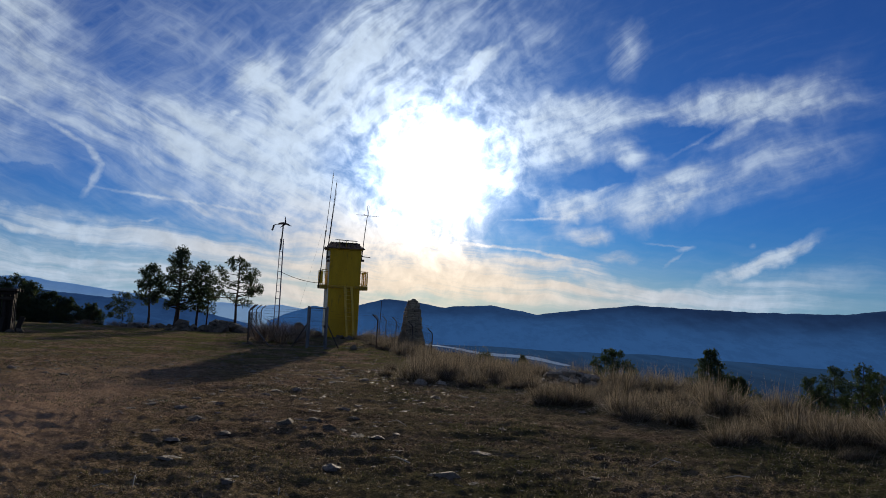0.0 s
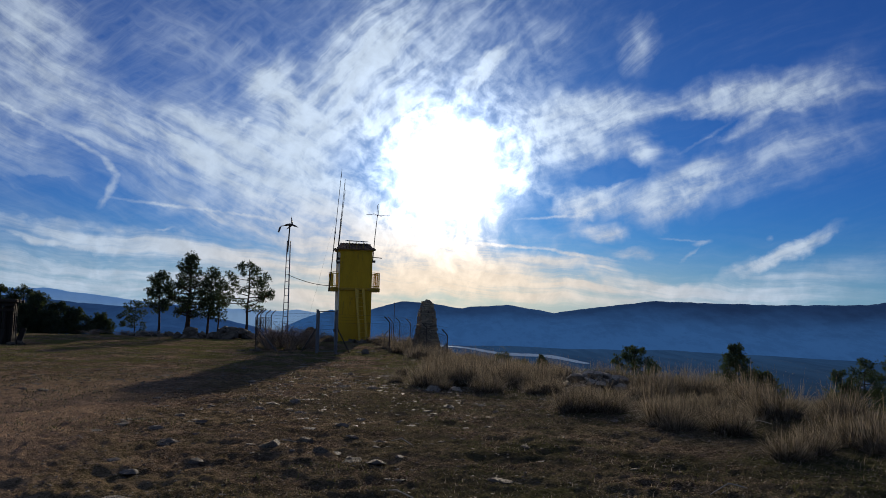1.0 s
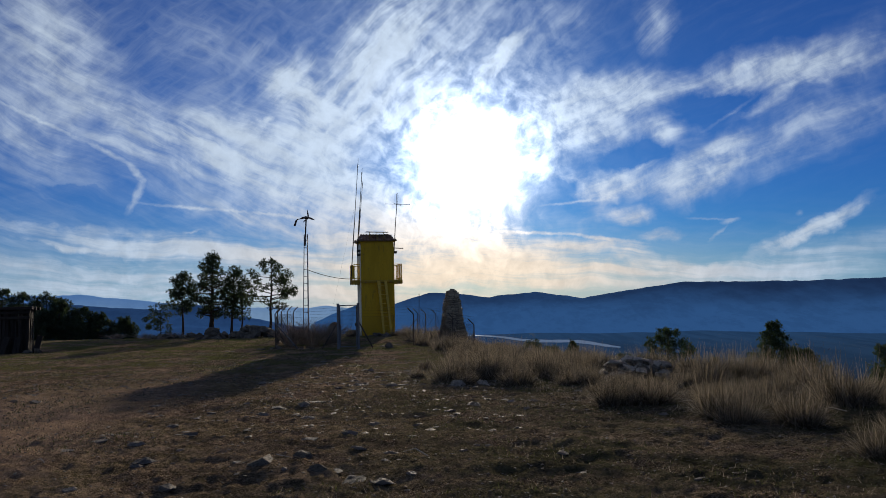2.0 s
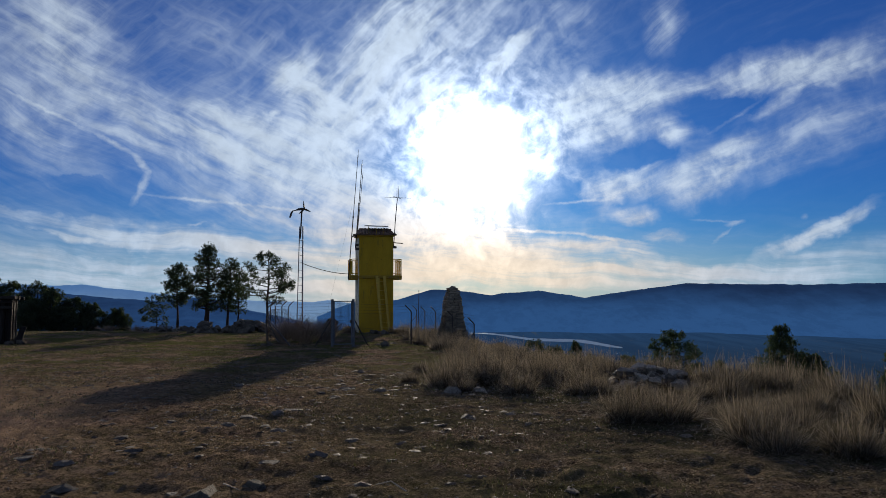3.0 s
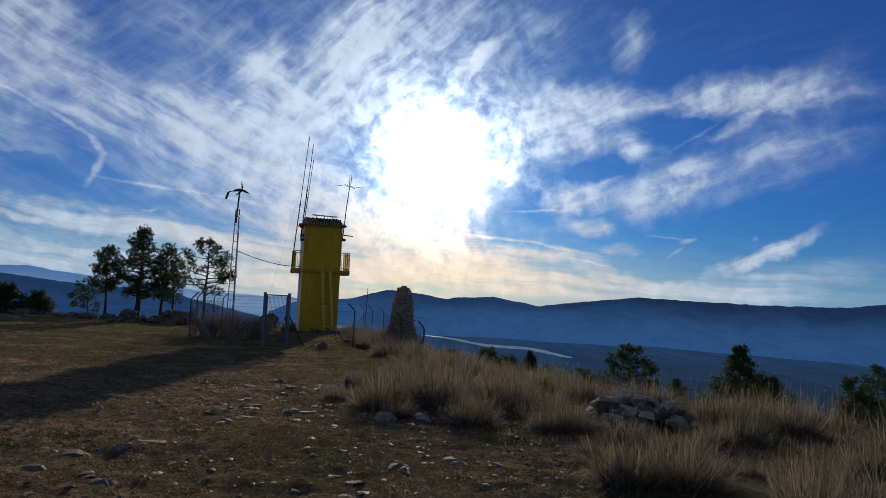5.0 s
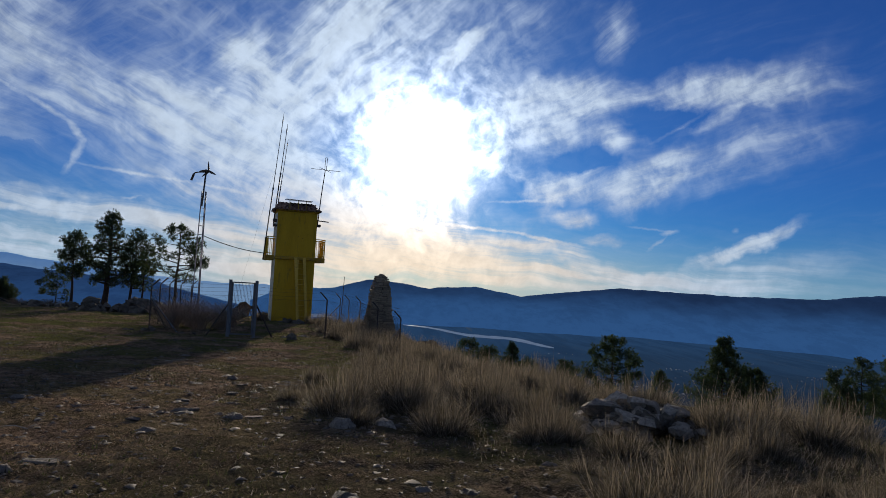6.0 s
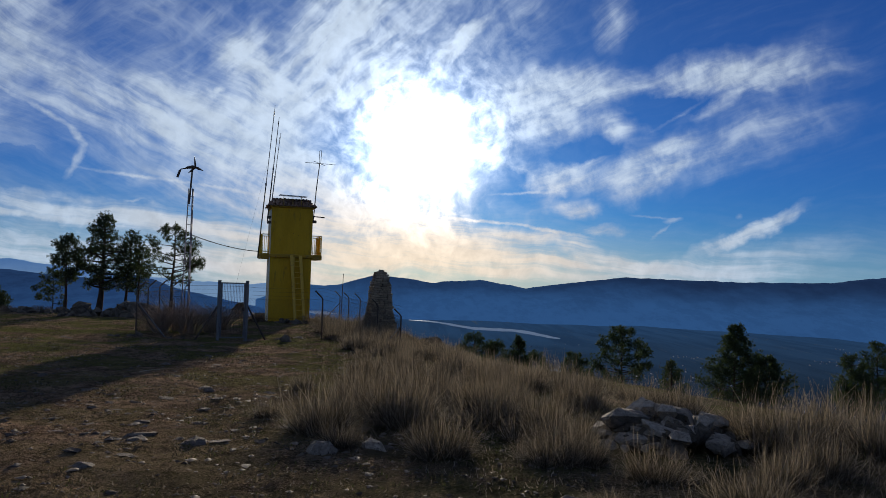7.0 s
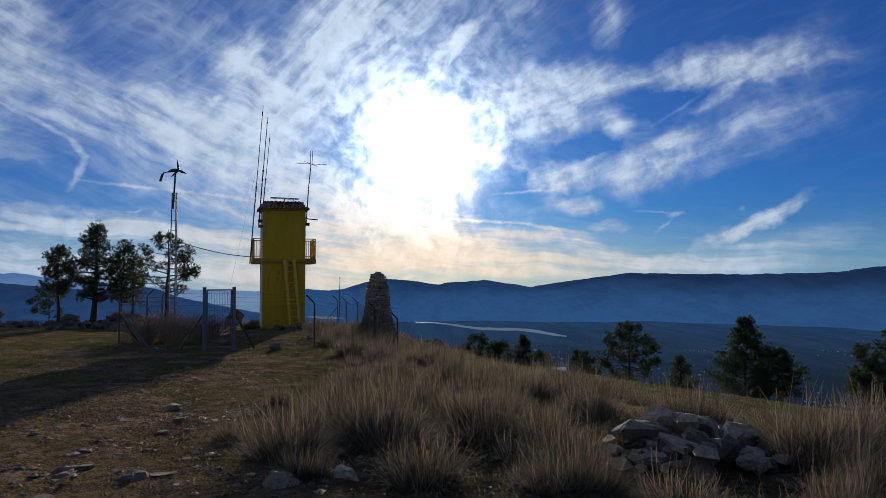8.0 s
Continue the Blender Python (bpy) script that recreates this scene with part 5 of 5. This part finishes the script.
def tussock(name, seed, count, height, radius, width=0.003):
    """A clump of long dry blades that arch outward."""
    rng = np.random.RandomState(seed)
    n = count
    a = rng.uniform(0, 2 * np.pi, n)
    r = radius * 0.5 * np.sqrt(rng.rand(n))
    base = np.stack([r * np.cos(a), r * np.sin(a), np.full(n, -0.03)], -1)
    length = height * np.where(rng.rand(n) < 0.07, rng.uniform(1.1, 1.5, n), rng.uniform(0.4, 1.1, n))
    tilt = np.abs(rng.normal(0, 0.46, n)) + 1.9 * r / radius * rng.rand(n)
    bend = rng.gamma(2.0, 0.72, n) * rng.choice([1, 1, 1, -0.5], n)
    v, f = blades(rng, base, length, tilt, np.clip(bend, -0.8, 2.3), a + rng.normal(0, 1.0, n), width * rng.uniform(0.6, 1.3, n))
    # short blades mostly take the dark straw, long ones mostly the pale
    darker = rng.rand(n) < np.where(length < 0.8 * height, 0.88, 0.38)
    pick = np.tile(darker, 3)
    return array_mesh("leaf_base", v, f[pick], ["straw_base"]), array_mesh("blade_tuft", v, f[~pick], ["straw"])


TUSSOCKS = [tussock("tussock", 300 + k, 1700, 0.50 + 0.07 * (k % 3), 0.62, width=0.0032) for k in range(6)]
DWARFS = [tussock("tussock", 320 + k, 700, 0.36, 0.40, width=0.0028) for k in range(4)]


rng = random.Random(41)
singles = [(1.28, 26.1, 1.1), (0.5, 27.1, 0.5), (1.55, 25.1, 0.6), (1.65, 29.5, 0.8), (2.48, 32.5, 0.7), (2.65, 24.7, 0.9), (2.4, 26.35, 0.9), (3.46, 26.7, 1.05), (4.15, 26.4, 0.85), (4.1, 28.6, 0.8), (3.25, 28.4, 0.8), (1.77, 44.9, 0.8),
           (0.6, 44.8, 0.9), (4.3, 47.0, 0.6), (4.4, 35.2, 0.6), (5.3, 28.6, 0.9), (6.75, 25.2, 1.2), (4.1, 24.2, 0.6), (3.77, 24.2, 0.75), (7.6, 25.9, 1.2), (5.1, 32.4, 0.8), (5.7, 31.8, 0.8)]
singles += [(1.58, 27.6, 0.8), (0.7, 30.3, 0.5), (3.76, 20.8, 0.95), (5.2, 20.2, 0.6), (5.5, 18.2, 0.8), (5.2, 15.9, 0.6), (5.7, 16.2, 0.55), (6.9, 15.9, 1.0), (3.7, 31.4, 0.6), (8.35, 20.0, 1.0), (7.7, 24.7, 0.9), (-1.0, 54.4, 0.8), (-0.4, 54.9, 0.9), (3.8, 46.4, 0.9)]
singles += [(0.2, 47.5, 1.2), (0.9, 48.6, 1.3), (1.5, 47.2, 1.1), (2.2, 48.4, 1.2), (0.7, 50.6, 1.3), (1.6, 51.5, 1.2), (-0.2, 51.8, 1.1), (2.7, 49.8, 1.0), (0.1, 54.0, 1.3), (-3.6, 54.8, 1.0), (1.1, 53.6, 1.2), (4.6, 23.5, 0.75), (5.7, 23.2, 0.6), (6.55, 25.0, 1.25), (4.1, 25.1, 0.9), (5.0, 22.5, 0.8), (6.3, 23.6, 0.8), (6.2, 26.9, 1.0)]
spots = [(x, y, s, True) for x, y, s in singles]
while len(spots) < 298:
    y = 9 + 50 * rng.random() ** 1.05
    x = verge(y) + abs(rng.gauss(0, 3.3))
    if x > 22 or (abs(x - 5.35) < 1.3 and -3.4 < y - 25.2 < 1.2):
        continue
    spots.append((x, y, rng.uniform(0.45, 1.25), rng.random() < 0.65))
for x, y, s, tall_one in spots:
    o = new("grass_tussock")
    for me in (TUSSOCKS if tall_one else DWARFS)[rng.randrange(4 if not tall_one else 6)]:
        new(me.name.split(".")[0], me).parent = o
    o.matrix_world = pose(x, y, ground_z(x, y), rng.uniform(-6, 6), rng.uniform(-6, 6), rng.uniform(0, 360)) @ Matrix.Diagonal((s, s, s * rng.uniform(0.85, 1.15), 1))
    tagged(o, "dry straw-coloured grass tussock on stony earth", "grass", "grass tussocks")


def sward():
    """All the thinner dry grass between the tussocks."""
    rng = np.random.RandomState(8)
    n = 165000
    y = 8 + 55 * rng.rand(n) ** 1.3
    x = verge(y) + np.abs(rng.normal(0, 1, n)) * (4.6 + 0.17 * np.maximum(y - 18, 0)) - 0.4
    x[:16000], y[:16000] = rng.uniform(4.0, 10.0, 16000), rng.uniform(21.5, 25.6, 16000)
    dens = layers(x, y, 0.7, 3, 50)
    dens[:16000] = np.maximum(dens[:16000], 0.0)
    pile = np.hypot(x - 5.35, (y - 25.3) * 0.9)
    keep = (dens > -0.03 - 0.03 * (x - verge(y))) & (pile > 0.85) & ((pile > 1.4) | (rng.rand(n) < 0.6))
    x, y, dens = x[keep], y[keep], dens[keep]
    n = len(x)
    h = rng.uniform(0.07, 0.30, n) * np.clip((x - verge(y)) * 0.2, 0.28, 1) * np.clip(0.8 + 2.6 * dens, 0.3, 1.3)
    base = np.stack([x, y, land(x, y) - 0.02], -1)
    width = (0.003 + 0.0001 * np.maximum(y - 15, 0)) * rng.uniform(0.7, 1.3, n)
    drift = 6.28 * layers(x, y, 0.25, 2, 61) * 2
    v, f = blades(rng, base, h, np.abs(rng.normal(0, 0.55, n)), np.clip(rng.gamma(2.0, 0.6, n), 0, 2.6), drift + rng.normal(0, 1.3, n), width, 2)
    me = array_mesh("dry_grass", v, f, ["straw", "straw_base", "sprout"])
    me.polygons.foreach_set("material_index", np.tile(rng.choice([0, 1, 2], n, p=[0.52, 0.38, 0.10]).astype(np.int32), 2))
    tagged(new("dry_grass", me), "thin dry grass covering the edge of the hilltop", "grass", kind="stuff")


sward()


def turf():
    """Short grass and dead stalks over the open ground."""
    rng = np.random.RandomState(18)
    n = 520000
    y = 7.5 + 60 * rng.rand(n) ** 1.7
    x = rng.uniform(-1, 1, n) * (6 + 0.45 * y) - 1
    keep = (layers(x, y, 0.5, 4, 70) + 0.12 * np.clip((y - 20) / 20, -0.5, 1) + 0.10 * np.clip((x + 1) / 4, -1, 1) > 0.0) & (x < verge(y) + 1.0)
    x, y = x[keep], y[keep]
    n = len(x)
    z = land(x, y)
    h = rng.uniform(0.012, 0.045, n) * (0.6 + 1.2 * rng.rand(n) ** 3)
    a = rng.rand(n) * 6.28
    d = np.stack([np.cos(a), np.sin(a), np.zeros(n)], -1)
    side = np.stack([-np.sin(a), np.cos(a), np.zeros(n)], -1)
    base = np.stack([x, y, z - 0.005], -1)
    w = (0.004 + 0.0003 * np.maximum(y - 12, 0))[:, None]
    tip = base + d * (h * 0.8)[:, None] + np.array([0, 0, 1.0]) * h[:, None]
    v = np.stack([base - side * w, base + side * w, tip], 1).reshape(-1, 3)
    f = np.arange(n * 3).reshape(-1, 3)
    me = array_mesh("turf", v, f, ["sprout", "straw_base", "straw"])
    me.polygons.foreach_set("material_index", rng.choice([0, 1, 2], n, p=[0.30, 0.46, 0.24]).astype(np.int32))
    tagged(new("turf", me), "short sparse turf and dead stalks on bare earth", "turf", kind="stuff")


turf()


# ---- brushwood at the fence ----
def brush(x, y, height, radius, seed, label):
    rng = np.random.RandomState(seed)
    b = thing("bare_shrub", label, "shrub", at(x, y, -0.03))
    g = Geo()
    for k in range(110):
        a, l = rng.rand() * 6.28, height * rng.uniform(0.5, 1.1)
        o = radius * rng.normal(0.3, 0.5)
        s = Vector((math.cos(a) * radius * 0.35 * rng.rand(), math.sin(a) * radius * 0.35 * rng.rand(), 0))
        m = s + Vector((math.cos(a) * o * 0.4, math.sin(a) * o * 0.4, l * 0.55))
        e = s + Vector((math.cos(a) * o, math.sin(a) * o, l))
        g.tube([s, m, e], [0.008, 0.006, 0.003], 3, False)
        for j in range(5):
            f = rng.uniform(0.35, 0.95)
            q = s.lerp(m, f * 2) if f < 0.5 else m.lerp(e, f * 2 - 1)
            c = a + rng.normal(0, 1.1)
            ll = height * rng.uniform(0.15, 0.35)
            g.tube([q, q + Vector((math.cos(c) * ll, math.sin(c) * ll, ll * rng.uniform(0.3, 1.0)))], [0.004, 0.0025], 3, False)
    g.part("branching", "brush", b)


for i, (x, y, h, r) in enumerate(((-5.6, 45.2, 0.9, 0.8), (-4.6, 45.0, 1.0, 0.9), (-5.2, 46.2, 1.1, 0.9), (-4.0, 46.0, 1.0, 0.8), (-6.0, 47.2, 1.0, 0.9), (-3.9, 47.6, 0.9, 0.8), (-18.3, 61.5, 0.4, 0.9), (-20.5, 62.0, 0.4, 0.9), (-16.6, 62.0, 0.35, 0.8))):
    brush(x, y, h, r, 400 + i, "leafless brown brushwood at the fence" if i < 6 else "leafless brushwood among low rocks")


# ---- stack of old timber ----
def timber_stack():
    t = thing("timber_shelter", "dark weathered upright planks roofed with boards", "shelter", at(-18.75, 45.6, -0.05, 14))
    rng = random.Random(9)
    planks = [Geo().box((-0.06, -0.02, 0), (0.06, 0.02, 1.0), cut=0.008).mesh("plank", "wood") for _ in range(1)]
    for face, (n, w, off_y) in enumerate(((11, 1.25, -0.6), (10, 1.2, -0.62), (11, 1.25, -0.6), (10, 1.2, -0.62))):
        for k in range(n):
            o = new("plank", planks[0])
            o.parent = t
            x = -w / 2 + w * (k + 0.5) / n
            o.matrix_local = Matrix.Rotation(face * math.pi / 2, 4, "Z") @ pose(x, off_y, -0.05, rng.uniform(-2, 2), rng.uniform(-3, 3), rng.uniform(-6, 6)) @ Matrix.Diagonal((rng.uniform(0.8, 1.25), 1, rng.uniform(2.0, 2.25), 1))
    for k in range(7):
        o = new("roof_board", planks[0])
        o.parent = t
        o.matrix_local = pose(-0.8 + rng.uniform(-0.06, 0.06), -0.7 + k * 0.22, 2.12 + rng.uniform(0, 0.08), 0, 90, rng.uniform(-3, 3)) @ Matrix.Diagonal((1.1, 5, rng.uniform(1.55, 1.7), 1))
    for z in (2.0, 1.75):
        o = new("rail", planks[0])
        o.parent = t
        o.matrix_local = pose(-0.75, -0.7, z, 0, 90, rng.uniform(-2, 2)) @ Matrix.Diagonal((1.0, 2, 1.5, 1))
    for x, y, a in ((0.2, -1.2, -28), (-0.4, -1.15, -22), (0.9, -0.6, -25)):
        o = new("leaning_board", planks[0])
        o.parent = t
        o.matrix_local = pose(x, y, -0.05, a, 8, rng.uniform(-15, 15)) @ Matrix.Diagonal((2.2, 2, 1.0, 1))


timber_stack()
heap("boulders", "stones at the foot of the timber shelter", -17.3, 44.7, 5, 0.5, 0.3, 0.05, 0.32, 33)


# ---- far villages and fields ----
def hamlets():
    """Scattered far houses on the valley floor, a few dots each."""
    rng = np.random.RandomState(12)
    g = Geo()
    for k in range(24):
        a, d = radians(rng.uniform(9, 36)), rng.uniform(1000, 2700)
        for j in range(rng.randint(3, 13)):
            x, y = d * math.sin(a) + rng.normal(0, 26), d * math.cos(a) + rng.normal(0, 60)
            z = ground_z(x, y)
            w, l, h = rng.uniform(0.8, 1.9), rng.uniform(1.0, 3.0), rng.uniform(0.8, 1.6)
            g.add([(x - w, y - l, z - 1), (x + w, y - l, z - 1), (x + w, y + l, z - 1), (x - w, y + l, z - 1), (x - w, y - l, z + h), (x + w, y - l, z + h), (x + w, y + l, z + h), (x - w, y + l, z + h), (x, y - l, z + h + 1), (x, y + l, z + h + 1)],
                  [(0, 1, 5, 8, 4), (1, 2, 6, 5), (2, 3, 7, 9, 6), (3, 0, 4, 7), (4, 8, 9, 7), (5, 6, 9, 8)])
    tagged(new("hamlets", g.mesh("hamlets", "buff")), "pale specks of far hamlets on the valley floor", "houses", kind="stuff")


hamlets()
